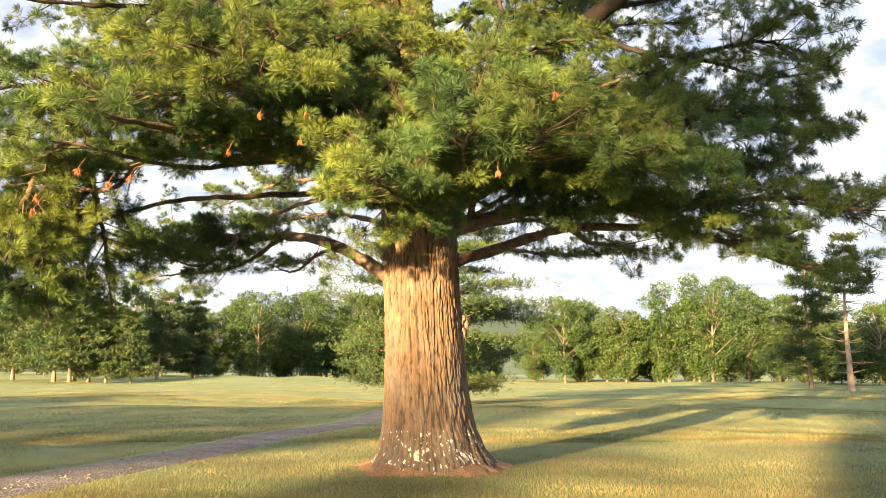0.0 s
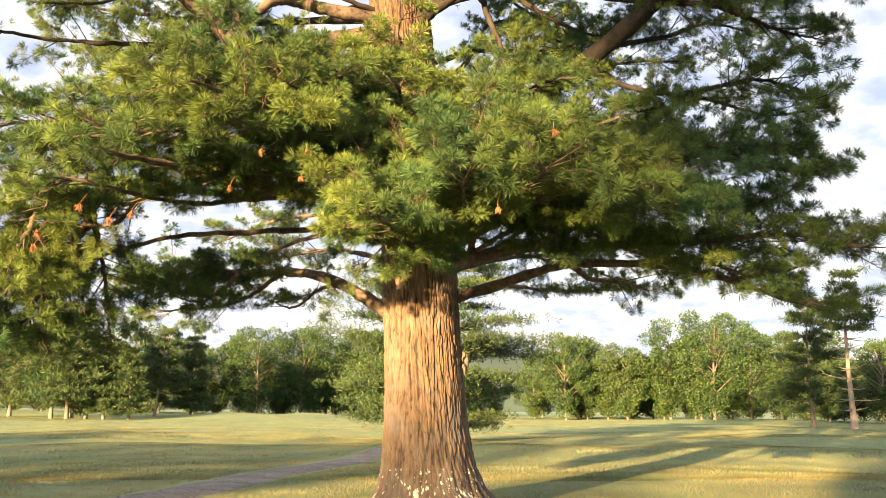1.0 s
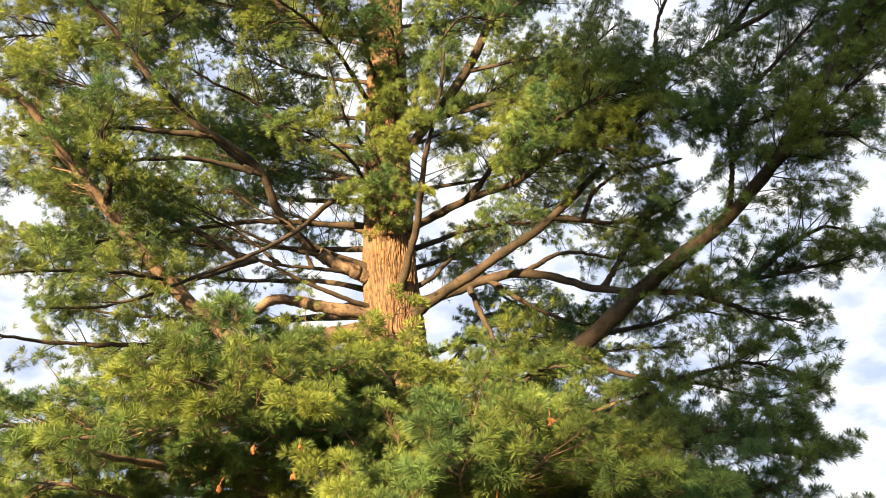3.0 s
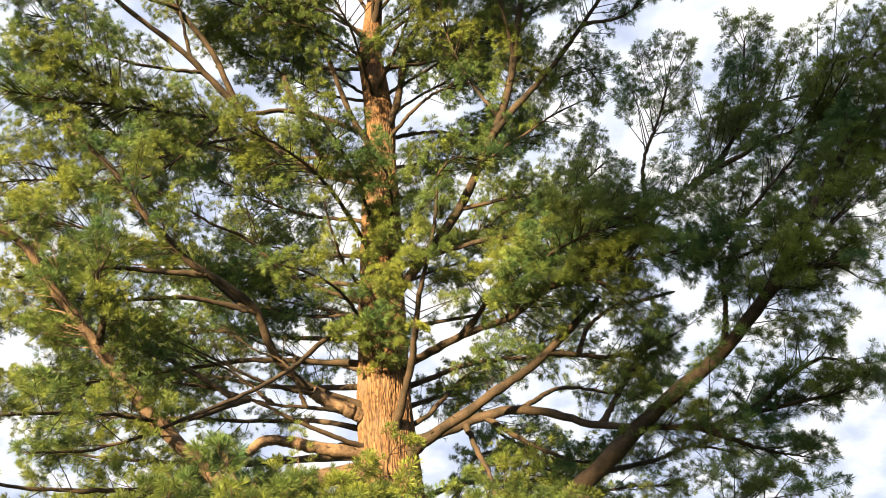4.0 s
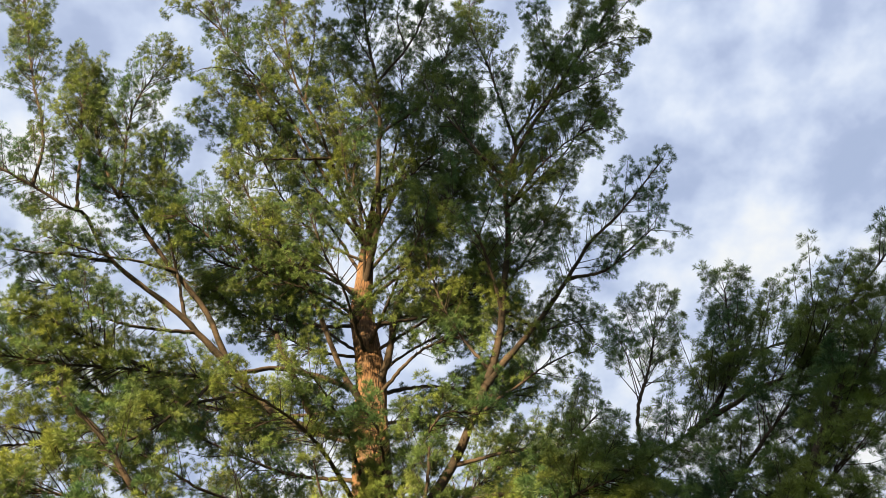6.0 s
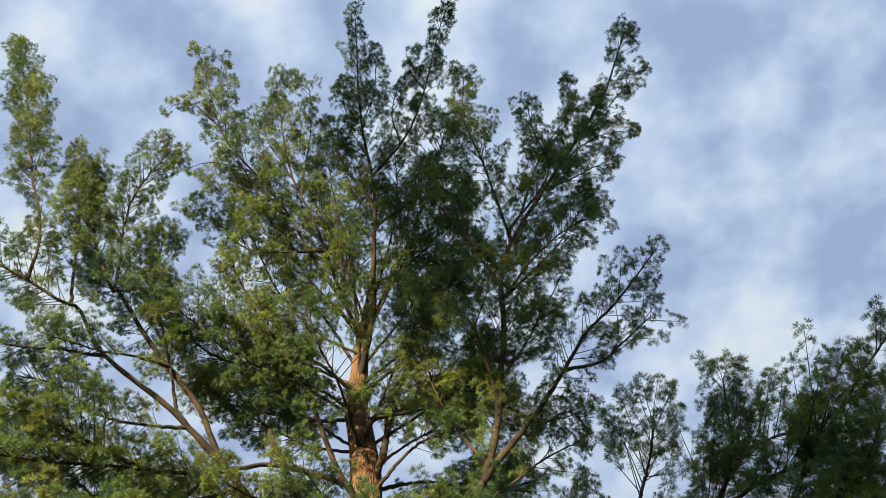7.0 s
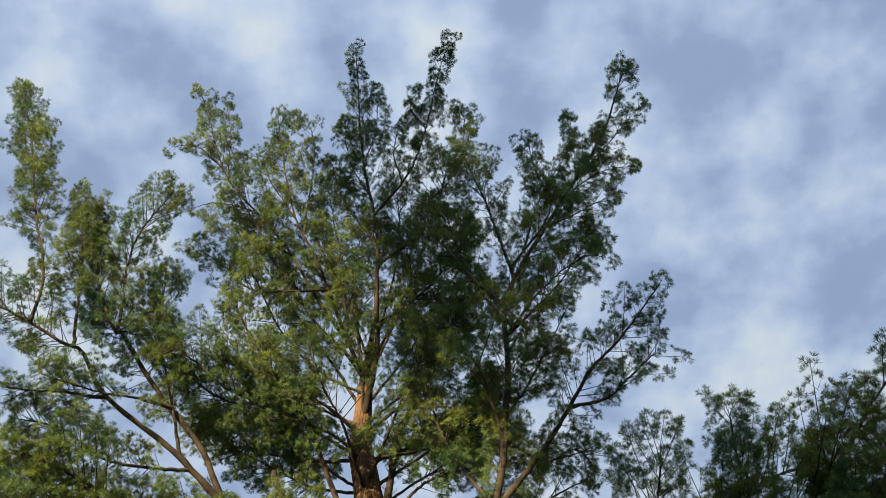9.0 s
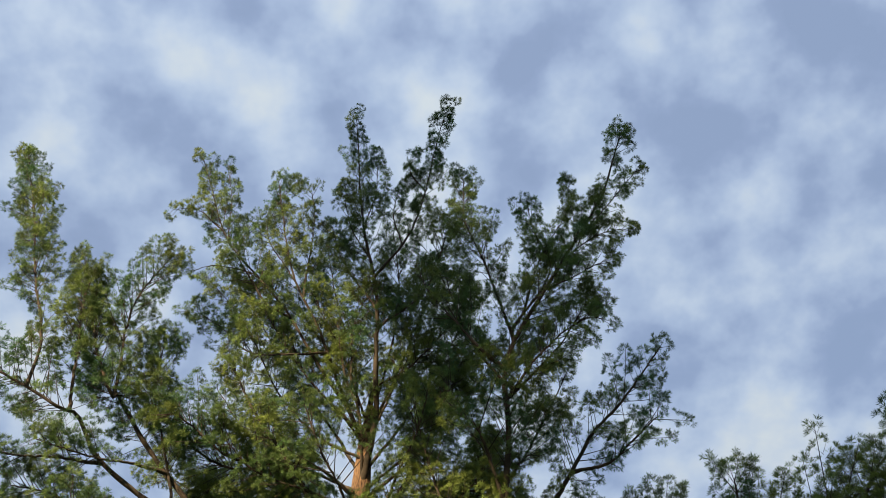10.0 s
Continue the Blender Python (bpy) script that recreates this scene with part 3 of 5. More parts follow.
limb([(0.59, 13, 7.6), (0.91, 12.5, 6.77), (0.57, 11.5, 5.83), (0.37, 10.5, 5.3)], 0.05, 0.02, 0.2, 1, 1, 0.5, 1.1)
limb([(-1.1, 13.1, 7.58), (-1.62, 12.8, 7.2), (-2.23, 12.2, 6.82), (-2.87, 11.6, 6.66), (-3.41, 11, 7), (-3.95, 10.5, 7.46), (-4.39, 10, 7.93), (-4.97, 9.5, 8.46), (-5.31, 9, 8.86), (-5.83, 8.6, 9.14)], 0.17, 0.05, 0.62, 1, 1.1, 0.7, 1.76)
limb([(-2.58, 12.2, 6.82), (-3.94, 11.4, 6.44), (-4.82, 10.8, 6.24), (-5.67, 10.2, 6.14), (-6.1, 9.8, 6.06)], 0.06, 0.015, 0.45, 1, 1, 0.5, 1.1)
limb([(-3.94, 11.4, 6.41), (-4.44, 11, 5.82), (-4.8, 10.8, 5.43), (-5.25, 10.6, 5.3)], 0.03, 0.01, 0.5, 1, 0.6, 0.5, 0.8)
limb([(-4.39, 10, 7.93), (-4.3, 9.6, 8.25), (-4.39, 9.3, 8.57), (-4.16, 9, 8.79)], 0.05, 0.015, 0.2, 1, 1, 0.7, 1.76)
limb([(-1.09, 13, 7.72), (-1.99, 12.7, 7.72), (-2.56, 12.3, 7.61), (-2.81, 12.1, 7.29)], 0.14, 0.07, 1, 1, 0.3, 0.5, 0)
limb([(-1.2, 13, 8.38), (-1.65, 12.7, 8.44), (-1.93, 12.5, 8.57)], 0.13, 0.1, 1, 1, 0.3, 0.5, 0)
limb([(-1.2, 13, 8.6), (-2.02, 12.6, 8.72), (-2.59, 12, 9.07), (-2.8, 11.5, 9.44), (-3.24, 11, 9.62), (-3.67, 10.6, 9.75), (-4.01, 10.2, 10.07), (-4.08, 9.8, 9.96), (-4.56, 9.3, 10.56), (-5.18, 8.8, 11.04)], 0.1, 0.03, 0.55, 1, 1, 0.6, 1.1)
limb([(-1.14, 13.1, 10.51), (-1.66, 12.5, 9.62), (-2.26, 11.8, 8.57), (-2.87, 11.2, 7.74), (-3.38, 10.8, 7.21), (-4.2, 10.4, 6.63), (-5.04, 10, 6.39)], 0.06, 0.015, 0.7, 1, 0.8, 0.5, 0.9)
limb([(-1.19, 13, 7.9), (-2.13, 12.3, 7.92), (-3.08, 12, 8.24), (-4.12, 11.8, 8.45)], 0.05, 0.015, 1, 1, 0.3, 0.5, 0)
limb([(-2.85, 12, 8.08), (-3.6, 11, 7.32), (-4.25, 10, 6.93), (-4.63, 9, 6.4), (-4.92, 8.6, 6.15)], 0.05, 0.015, 0.3, 1, 0.9, 0.5, 1.1)
limb([(-1.14, 13.3, 9.1), (-3.08, 15, 10.11), (-5.5, 16.5, 11.16), (-8.2, 17.5, 11.8), (-10.5, 18, 12.29)], 0.08, 0.02, 0.35, 1, 1.2, 0.6, 1.76)
limb([(-1.16, 13.4, 10.1), (-3.49, 15.5, 11.64), (-6.2, 17, 12.75), (-9.35, 18, 13.55)], 0.08, 0.02, 0.35, 1, 1.2, 0.6, 1.76)
limb([(-1.13, 13.5, 7.87), (-3.64, 15.5, 8.75), (-6.46, 17, 9.64), (-8.83, 18, 10.45)], 0.08, 0.02, 0.3, 1, 1.1, 0.6, 1.1)
limb([(-1.07, 13.1, 10.7), (-2.16, 12.7, 10.84), (-2.73, 12.3, 11.08), (-3.22, 12, 11.51), (-3.75, 11.6, 11.53), (-4.37, 11.2, 11.7), (-4.61, 11, 11.71)], 0.07, 0.02, 0.35, 1, 1.2, 0.6, 1.1)
limb([(-2.95, 11.6, 9.63), (-3.68, 11, 9.42), (-4.55, 10.4, 8.99), (-5.35, 10, 8.85)], 0.05, 0.02, 0.4, 1, 0.9, 0.5, 1.1)
limb([(-3.77, 11, 9.96), (-4.41, 10.4, 9.55), (-5.13, 10, 9.23), (-5.68, 9.6, 8.86)], 0.05, 0.02, 0.3, 1, 0.9, 0.6, 1.1)
limb([(-0.52, 12.8, 7.86), (-0.27, 12, 8.69), (-0.1, 11.2, 9.31), (0.1, 10.4, 9.9), (0.22, 9.9, 10.5)], 0.09, 0.02, 0.4, 1, 0.9, 0.8, 1.4)
limb([(-0.95, 12.8, 10.85), (-1.39, 12.1, 10.73), (-1.53, 11.5, 10.88), (-1.69, 11, 11.35)], 0.06, 0.02, 0.4, 1, 0.8, 0.8, 1.2)
limb([(-1.06, 12.8, 11.64), (-1.48, 11.6, 11.87), (-2.06, 10.6, 11.92), (-2.88, 9.8, 11.96)], 0.08, 0.02, 0.35, 1, 1.2, 0.6, 1.7)
limb([(-1.01, 12.8, 12.48), (-1.27, 11.4, 12.37), (-1.47, 10.4, 12.23), (-1.69, 9.8, 12.17)], 0.06, 0.02, 0.35, 1, 1.1, 0.6, 1.7)
limb([(-0.96, 12.8, 12.19), (-0.57, 11.6, 11.69), (-0.62, 10.8, 11.76), (-0.79, 10.4, 11.79)], 0.05, 0.02, 0.3, 1, 0.9, 0.7, 1.3)
limb([(-1.18, 13.1, 15.17), (-2.62, 12.4, 15.18), (-3.78, 11.6, 14.27), (-4.89, 10.8, 13.56), (-6.03, 10, 12.92), (-6.83, 9.5, 12.69)], 0.09, 0.02, 0.4, 1, 1.38, 0.6, 1.96)
limb([(-4.89, 10.8, 13.56), (-5.57, 10, 13.49), (-6.15, 9.4, 13.41), (-6.53, 9, 13.24)], 0.05, 0.02, 0.2, 1, 1.25, 0.6, 1.96)
limb([(-3.78, 11.6, 14.27), (-4.17, 11, 12.57), (-4.69, 10.6, 11.67), (-5.54, 10, 10.91)], 0.05, 0.02, 0.2, 1, 1.25, 0.6, 1.96)
limb([(-1.05, 13.1, 13.98), (-2.58, 12.7, 14), (-3.7, 12, 14.84), (-4.32, 11.5, 15.9), (-5.31, 10.9, 17.11), (-6.34, 10.3, 18.87), (-6.11, 9.7, 17.93), (-6.77, 9.3, 19.3), (-7.51, 8.8, 21.37)], 0.12, 0.03, 0.55, 1, 1.25, 0.8, 1.13)
limb([(-3.8, 11.9, 14.91), (-4.68, 11.2, 15.64), (-6.03, 10.4, 16.65), (-6.78, 9.9, 17.58), (-7.04, 9.4, 17.11), (-8.38, 8.9, 17.86), (-9.6, 8.5, 18.7)], 0.1, 0.02, 0.6, 1, 1.25, 0.8, 1.13)
limb([(-6.17, 9.7, 18.17), (-6.34, 9.2, 20.19), (-6.25, 8.8, 21.22), (-5.67, 8.4, 22.72)], 0.05, 0.02, 0.2, 1, 1.12, 0.8, 1.13)
limb([(-7.67, 9.2, 17.5), (-7.82, 8.6, 19.19), (-9.36, 8, 23.37), (-11.78, 7.5, 29.98)], 0.05, 0.02, 0.1, 1, 1.12, 0.9, 1.13)
limb([(-6.03, 10.4, 16.65), (-6.7, 9.8, 15.92), (-7.56, 9.4, 15.67)], 0.05, 0.02, 0.1, 1, 1.12, 0.6, 1.13)
limb([(-1.04, 13, 14.37), (-1.5, 12.5, 15.26), (-1.92, 12, 16.37), (-2.42, 11.5, 17.57), (-2.42, 11.1, 17.02), (-3.37, 10.5, 18.44), (-4.04, 10, 20)], 0.1, 0.02, 0.4, 1, 1.25, 0.8, 1.22)
limb([(-2.42, 11.5, 17.57), (-3.73, 10.8, 17.08), (-4.77, 10.2, 17.71), (-4.91, 9.8, 17.28)], 0.05, 0.02, 0.2, 1, 1.38, 0.7, 1.22)
limb([(-0.97, 13, 18.34), (-2.26, 12.2, 18.52), (-3.87, 11.4, 17.58), (-5, 10.8, 18.15), (-5.63, 10.3, 19.1)], 0.06, 0.02, 0.25, 1, 1.25, 0.8, 1.22)
limb([(-0.98, 13, 18.79), (-0.79, 12.2, 20.06), (-0.71, 11.2, 21.49), (-0.48, 10.2, 23.94), (-0.74, 9.3, 27.61), (-1.18, 8.3, 36.19)], 0.12, 0.015, 0.22, 1, 1.14, 1.2, 0.87)
limb([(-0.47, 10.1, 24.11), (0.45, 9.5, 26), (1.26, 8.9, 29.59), (2.63, 8.1, 37.16)], 0.06, 0.012, 0.22, 1, 1.02, 1.2, 0.81)
limb([(-0.98, 12.8, 20.45), (-2, 11.4, 22.63), (-2.91, 10.4, 24.67), (-3.28, 9.8, 26.77), (-3.88, 9.1, 30.95)], 0.09, 0.012, 0.22, 1, 1.14, 1.2, 0.81)
limb([(-1.26, 12.4, 20.95), (-2.6, 11.2, 22.65), (-4.01, 10.2, 25.17), (-5.28, 9.5, 27.72), (-6.83, 8.8, 33.14)], 0.07, 0.012, 0.22, 1, 1.14, 1.2, 0.81)
limb([(-2.82, 10.6, 24.32), (-2.57, 10, 26.25), (-2.48, 9.6, 28.14), (-2.65, 9.2, 29.84)], 0.05, 0.012, 0.22, 1, 1.08, 1.2, 0.74)
limb([(-2.13, 12.6, 20.28), (-3.3, 11.8, 21.33), (-4.21, 11, 23.47), (-5.51, 10.2, 25.35)], 0.05, 0.012, 0.22, 1, 1.21, 1, 0.74)
limb([(-0.34, 13, 10.71), (0.56, 12.4, 12.05), (1.14, 11.8, 12.91), (1.68, 11.2, 13.98), (1.98, 10.6, 15.12), (2.27, 10, 16.39), (2.58, 9.3, 18.52), (4.58, 8.6, 22.32), (6.11, 8.2, 25.07), (8.18, 7.8, 30.57)], 0.14, 0.02, 0.22, 1, 1.14, 1.1, 0.81)
limb([(2.66, 9.3, 18.78), (2.39, 8.9, 21.43), (2.1, 8.6, 24.33), (2.35, 8.3, 27.82)], 0.06, 0.012, 0.22, 1, 1.14, 1.1, 0.81)
limb([(2.45, 9.6, 17.54), (1.67, 9.3, 18.62), (0.9, 9, 20.47), (0.57, 8.8, 22.15)], 0.06, 0.012, 0.22, 1, 1.08, 1, 0.74)
limb([(2.67, 9.2, 18.87), (3.85, 9, 21.48), (4, 8.8, 24.17), (4.01, 8.6, 25.26)], 0.05, 0.012, 0.22, 1, 1.08, 1, 0.74)
limb([(2.37, 9.8, 17.17), (3.48, 9.4, 18.61), (4.39, 9.2, 19.25), (4.67, 9, 18.82)], 0.05, 0.012, 0.22, 1, 1.08, 1, 0.74)
limb([(1.47, 11.8, 13.73), (2.4, 11.2, 14.66), (3.18, 10.7, 15.45), (3.87, 10.2, 16.2), (4.65, 9.8, 16.71), (5.73, 9.3, 17.9)], 0.1, 0.015, 0.22, 1, 1.14, 1, 0.74)
limb([(3.18, 10.7, 15.45), (3.95, 10.4, 15.37), (4.57, 10.1, 15.69), (5.13, 9.8, 16.02)], 0.05, 0.015, 0.2, 1, 1.08, 1, 0.74)
limb([(1.03, 12.2, 13.08), (1.93, 12.4, 14.16), (2.76, 12.6, 14.99), (3.86, 12.6, 15.65)], 0.06, 0.015, 0.22, 1, 1.35, 0.9, 0.74)
limb([(2.02, 10.4, 15.04), (1.52, 10, 16.06), (1.12, 9.8, 16.64), (0.96, 9.6, 17.7)], 0.06, 0.015, 0.2, 1, 1.35, 1, 0.74)
limb([(-0.76, 13, 14.97), (-0.49, 12.8, 15.82), (-0.27, 12.5, 17.24), (0.19, 12.3, 18.19)], 0.13, 0.08, 1, 1, 0.3, 0.5, 0)
limb([(-0.51, 13, 14.95), (0.07, 12.6, 15.56), (0.62, 12.2, 15.52), (1.35, 12, 15.51)], 0.07, 0.02, 0.5, 1, 1.12, 0.8, 1.13)
limb([(-0.64, 13.2, 15.17), (0.36, 14, 15.96), (1.38, 15, 17.09), (2.9, 16, 18.69)], 0.07, 0.02, 0.4, 1, 1.12, 0.8, 1.13)
limb([(-0.45, 13, 11.53), (1.17, 12, 11.19), (2.54, 11, 10.47), (3.37, 10.4, 10.39), (4.31, 9.8, 10.6), (4.95, 9.3, 11.23), (5.19, 8.7, 12.48)], 0.07, 0.02, 0.35, 1, 1.25, 0.6, 1.96)
limb([(4.3, 9.8, 10.54), (5.08, 9.2, 10.61), (5.83, 8.7, 10.64), (6.65, 8.2, 11.29), (7.54, 7.8, 12.13)], 0.06, 0.02, 0.15, 1, 1.38, 0.6, 2.12)
limb([(3.37, 10.4, 10.39), (3.56, 10, 11.03), (3.88, 9.7, 11.75), (4.09, 9.4, 12.39)], 0.05, 0.02, 0.15, 1, 1.25, 0.6, 1.96)
limb([(1.42, 11.6, 10.09), (2.1, 10.8, 10.09), (2.87, 10, 9.91), (3.5, 9.6, 9.31)], 0.05, 0.02, 0.25, 1, 1.38, 0.6, 2.12)
limb([(1.2, 12.6, 12.56), (1.89, 12, 12.18), (2.66, 11.6, 11.97), (3.28, 11.2, 12.24)], 0.05, 0.02, 0.2, 1, 1.12, 0.6, 1.13)
limb([(-0.21, 12.8, 12.28), (0.14, 12, 12.52), (0.58, 11.6, 12.82), (1.19, 11.4, 12.58)], 0.05, 0.02, 0.2, 1, 1.25, 0.7, 1.22)
limb([(-1.93, 12.2, 13.59), (-2.4, 11.6, 14.28), (-2.68, 11.3, 14.99)], 0.1, 0.07, 1, 1, 0.3, 0.5, 0)
limb([(-1.09, 13.4, 10.53), (-2.28, 15, 11.95), (-3.84, 16, 13.03), (-5.07, 17, 14.14)], 0.05, 0.02, 0.2, 1, 1.25, 0.7, 1.13)
limb([(-1.07, 13.4, 13.77), (-2.48, 15, 15.86), (-4.91, 16.5, 18.27), (-7.35, 17.5, 20.59)], 0.07, 0.02, 0.3, 1, 1.5, 0.7, 1.13)
limb([(-1.09, 13.4, 16.42), (-2.6, 14.5, 19.27), (-4.18, 15.5, 22.12), (-6.09, 16, 23.46)], 0.06, 0.02, 0.2, 1, 1.5, 0.8, 1.13)
limb([(-0.97, 13.4, 17.21), (0.07, 14.5, 19.58), (1.07, 15.5, 21.55), (2.18, 16, 22.97)], 0.06, 0.02, 0.2, 1, 1.38, 0.8, 1.13)
limb([(-0.89, 13.4, 14.25), (0.23, 15, 16.09), (1.58, 16, 17.4), (3.32, 17, 18.98)], 0.06, 0.02, 0.2, 1, 1.38, 0.8, 1.13)
limb([(-1, 13.3, 19.19), (-2.29, 13.2, 22.31), (-3.8, 12.6, 25.4), (-5.17, 12, 28.46)], 0.07, 0.015, 0.25, 1, 1.38, 1, 0.9)
limb([(-0.93, 13.2, 20.01), (-1.33, 12.8, 23.4), (-1.91, 12, 27.18), (-2.4, 11.4, 30.72)], 0.07, 0.015, 0.25, 1, 1.38, 1, 0.9)
limb([(-0.84, 13, 20.74), (-0.01, 12.5, 23.4), (0.8, 12, 26.03), (1.55, 11.4, 29.16)], 0.07, 0.015, 0.25, 1, 1.38, 1, 0.9)
limb([(-0.79, 13.3, 18.27), (0.49, 13.4, 20.65), (1.85, 13, 22.14), (2.87, 12.6, 23.93)], 0.07, 0.015, 0.25, 1, 1.38, 1, 1.22)
limb([(-0.86, 13.3, 18.72), (-2.5, 13.6, 20.22), (-4.18, 13.6, 21.97), (-5.36, 13.2, 23.87)], 0.06, 0.015, 0.25, 1, 1.38, 1, 0.9)
limb([(-0.99, 13.4, 17.58), (-3, 14, 18.71), (-4.93, 14.4, 20.08), (-6.75, 14.4, 21.75)], 0.07, 0.015, 0.25, 1, 1.5, 0.8, 1.22)
limb([(-0.86, 13.4, 17.57), (0.37, 14, 18.6), (1.72, 14.4, 19.41), (3.46, 14.4, 18.34)], 0.07, 0.015, 0.25, 1, 1.38, 0.8, 1.22)
limb([(-0.82, 12.6, 21.22), (-0.13, 11.8, 23.84), (0.12, 11.2, 26.07), (0.04, 10.6, 29.44)], 0.06, 0.015, 0.25, 1, 1.25, 1, 0.9)
limb([(-1.14, 13.4, 14.72), (-3.23, 14, 15.46), (-5.35, 14.4, 16.38), (-7.28, 14.6, 17.1)], 0.07, 0.015, 0.25, 1, 1.5, 0.8, 1.22)
limb([(-1.12, 13.4, 12.85), (-2.67, 14.4, 14.11), (-4.4, 15, 15.43), (-6.36, 15.4, 17.06)], 0.07, 0.015, 0.25, 1, 1.5, 0.8, 1.22)
limb([(-1.29, 13.4, 11.35), (-3.84, 15, 12.88), (-6.9, 16.5, 14.4), (-10.2, 17.5, 15.59)], 0.07, 0.015, 0.25, 1, 1.3, 0.8, 2.08)
limb([(-2.89, 12, 8.08), (-4.15, 11.5, 8.73), (-5.31, 11, 8.94), (-6.35, 10.5, 8.92)], 0.05, 0.015, 0.2, 1, 1.2, 0.8, 2.08)
limb([(-1.18, 13.4, 9.58), (-3.27, 13, 9.45), (-5.09, 12.4, 8.87), (-6.18, 12, 8.4)], 0.07, 0.015, 0.3, 1, 1.2, 0.8, 2.08)
limb([(-2.95, 11.6, 9.63), (-4.1, 11, 10.38), (-5.29, 10.4, 10.42), (-6.43, 10, 10.37)], 0.05, 0.015, 0.2, 1, 1.2, 0.8, 2.08)
limb([(-3.52, 12.2, 13.88), (-4.95, 11, 12.47), (-5.76, 10.4, 11.67), (-6.61, 10, 11.59)], 0.05, 0.015, 0.2, 1, 1.2, 0.8, 1.3)
limb([(-0.14, 13.3, 9.08), (1.34, 14, 9.94), (2.83, 14.6, 10.28), (4.24, 15, 10.23)], 0.06, 0.015, 0.25, 1, 1.1, 0.8, 1.92)
limb([(2.21, 11.4, 6.41), (3.2, 12, 6.89), (4.05, 12.4, 7.25), (4.73, 12.6, 7.23)], 0.05, 0.015, 0.25, 1, 1.1, 0.7, 1.92)
limb([(-0.57, 13.3, 10.19), (1.05, 14, 11.08), (2.62, 14.6, 11.69), (4.11, 15, 11.89)], 0.06, 0.015, 0.25, 1, 1.1, 0.8, 1.92)
limb([(-0.84, 13.6, 3.78), (-1.78, 14.6, 4.15), (-2.89, 15.4, 4.19), (-3.74, 16, 4.09)], 0.06, 0.015, 0.25, 1, 1.1, 0.7, 1.2)
limb([(-0.76, 13.6, 4.42), (-1.81, 14.8, 4.79), (-3.19, 15.8, 4.9), (-4.39, 16.4, 4.59)], 0.06, 0.015, 0.25, 1, 1.1, 0.7, 1.2)
limb([(0.14, 13.6, 3.78), (1.12, 14.6, 4.05), (2.2, 15.4, 4.09), (3.22, 16, 3.87)], 0.06, 0.015, 0.25, 1, 1.1, 0.7, 1.3)
limb([(-0.12, 12.6, 3.74), (0.13, 12.2, 3.83), (-0.19, 11.8, 3.59), (-0.41, 11.5, 3.42)], 0.02, 0.008, 1, 1, 0.35, 0.8, 0)
limb([(0.27, 13, 3.68), (0.71, 12.4, 3.7), (1.29, 11.8, 3.51), (1.93, 11.4, 3.33)], 0.04, 0.012, 1, 1, 0.5, 0.8, 0)
limb([(-1.29, 12.9, 8.54), (-2.32, 12.2, 8.49), (-3.16, 11.8, 8.69), (-3.97, 11.4, 8.92)], 0.05, 0.012, 1, 1, 0.7, 0.9, 0)
limb([(-1.29, 12.9, 8.44), (-2.49, 12.2, 8.18), (-3.33, 11.9, 8.34), (-3.95, 11.6, 8.28)], 0.04, 0.012, 1, 1, 0.7, 0.9, 0)
limb([(-0.91, 12.7, 9.88), (-1.17, 12.2, 10.12), (-1.33, 11.9, 10.25)], 0.04, 0.012, 1, 1, 0.6, 0.9, 0)
limb([(-0.78, 13.2, 19.5), (0.23, 12.6, 21.1), (1.64, 11.8, 23.29), (2.39, 11.2, 25.8)], 0.06, 0.015, 0.25, 1, 1.2, 1, 1.22)
limb([(-1.44, 12.8, 21.04), (-2.57, 12.4, 22.86), (-3.42, 12, 25.72), (-4.4, 11.4, 28.9)], 0.06, 0.015, 0.25, 1, 1.2, 1, 0.9)
limb([(-4.27, 11, 15.38), (-5.12, 10.8, 17.5), (-5.68, 10.4, 19.27), (-5.8, 10, 21.38)], 0.05, 0.015, 0.2, 1, 1.2, 1, 1.22)
limb([(2.03, 11, 15.46), (2.73, 11, 16.97), (3.28, 10.8, 17.97), (3.88, 10.6, 19.08)], 0.05, 0.015, 0.2, 1, 1.1, 1, 1.22)
limb([(1.85, 11.4, 14.91), (2.83, 11.8, 15.29), (3.54, 12, 15.82), (3.81, 12, 14.91)], 0.05, 0.015, 0.2, 1, 1.1, 1, 1.22)
limb([(1.55, 11.6, 13.99), (0.85, 11.4, 15.2), (0.46, 11, 16.67), (0.29, 10.6, 18.33)], 0.05, 0.015, 0.2, 1, 1.1, 1, 1.22)
limb([(-6.74, 9.6, 16.95), (-7.13, 9.2, 18.9), (-7.36, 8.8, 20.4), (-7.75, 8.6, 22.34)], 0.05, 0.015, 0.1, 1, 1.1, 1, 1.22)
limb([(4.45, 9.6, 10.58), (5.31, 9.8, 11.75), (6.25, 9.8, 12.25), (6.78, 9.6, 11.98)], 0.05, 0.015, 0.1, 1, 1.2, 0.8, 2.56)
limb([(4.98, 8.6, 8.55), (5.69, 8.4, 9.31), (6.3, 8.2, 9.94), (6.84, 8, 10.89)], 0.05, 0.015, 0.1, 1, 1.2, 0.8, 2.56)
limb([(4.79, 8.9, 8.44), (4.44, 9, 8.46), (4.01, 9.2, 8.37)], 0.04, 0.015, 0.1, 1, 1.2, 0.8, 2.56)
limb([(4.17, 9, 7.69), (4.78, 8.8, 7.92), (5.24, 8.6, 7.82)], 0.05, 0.015, 0.1, 1, 1.2, 0.8, 2.56)
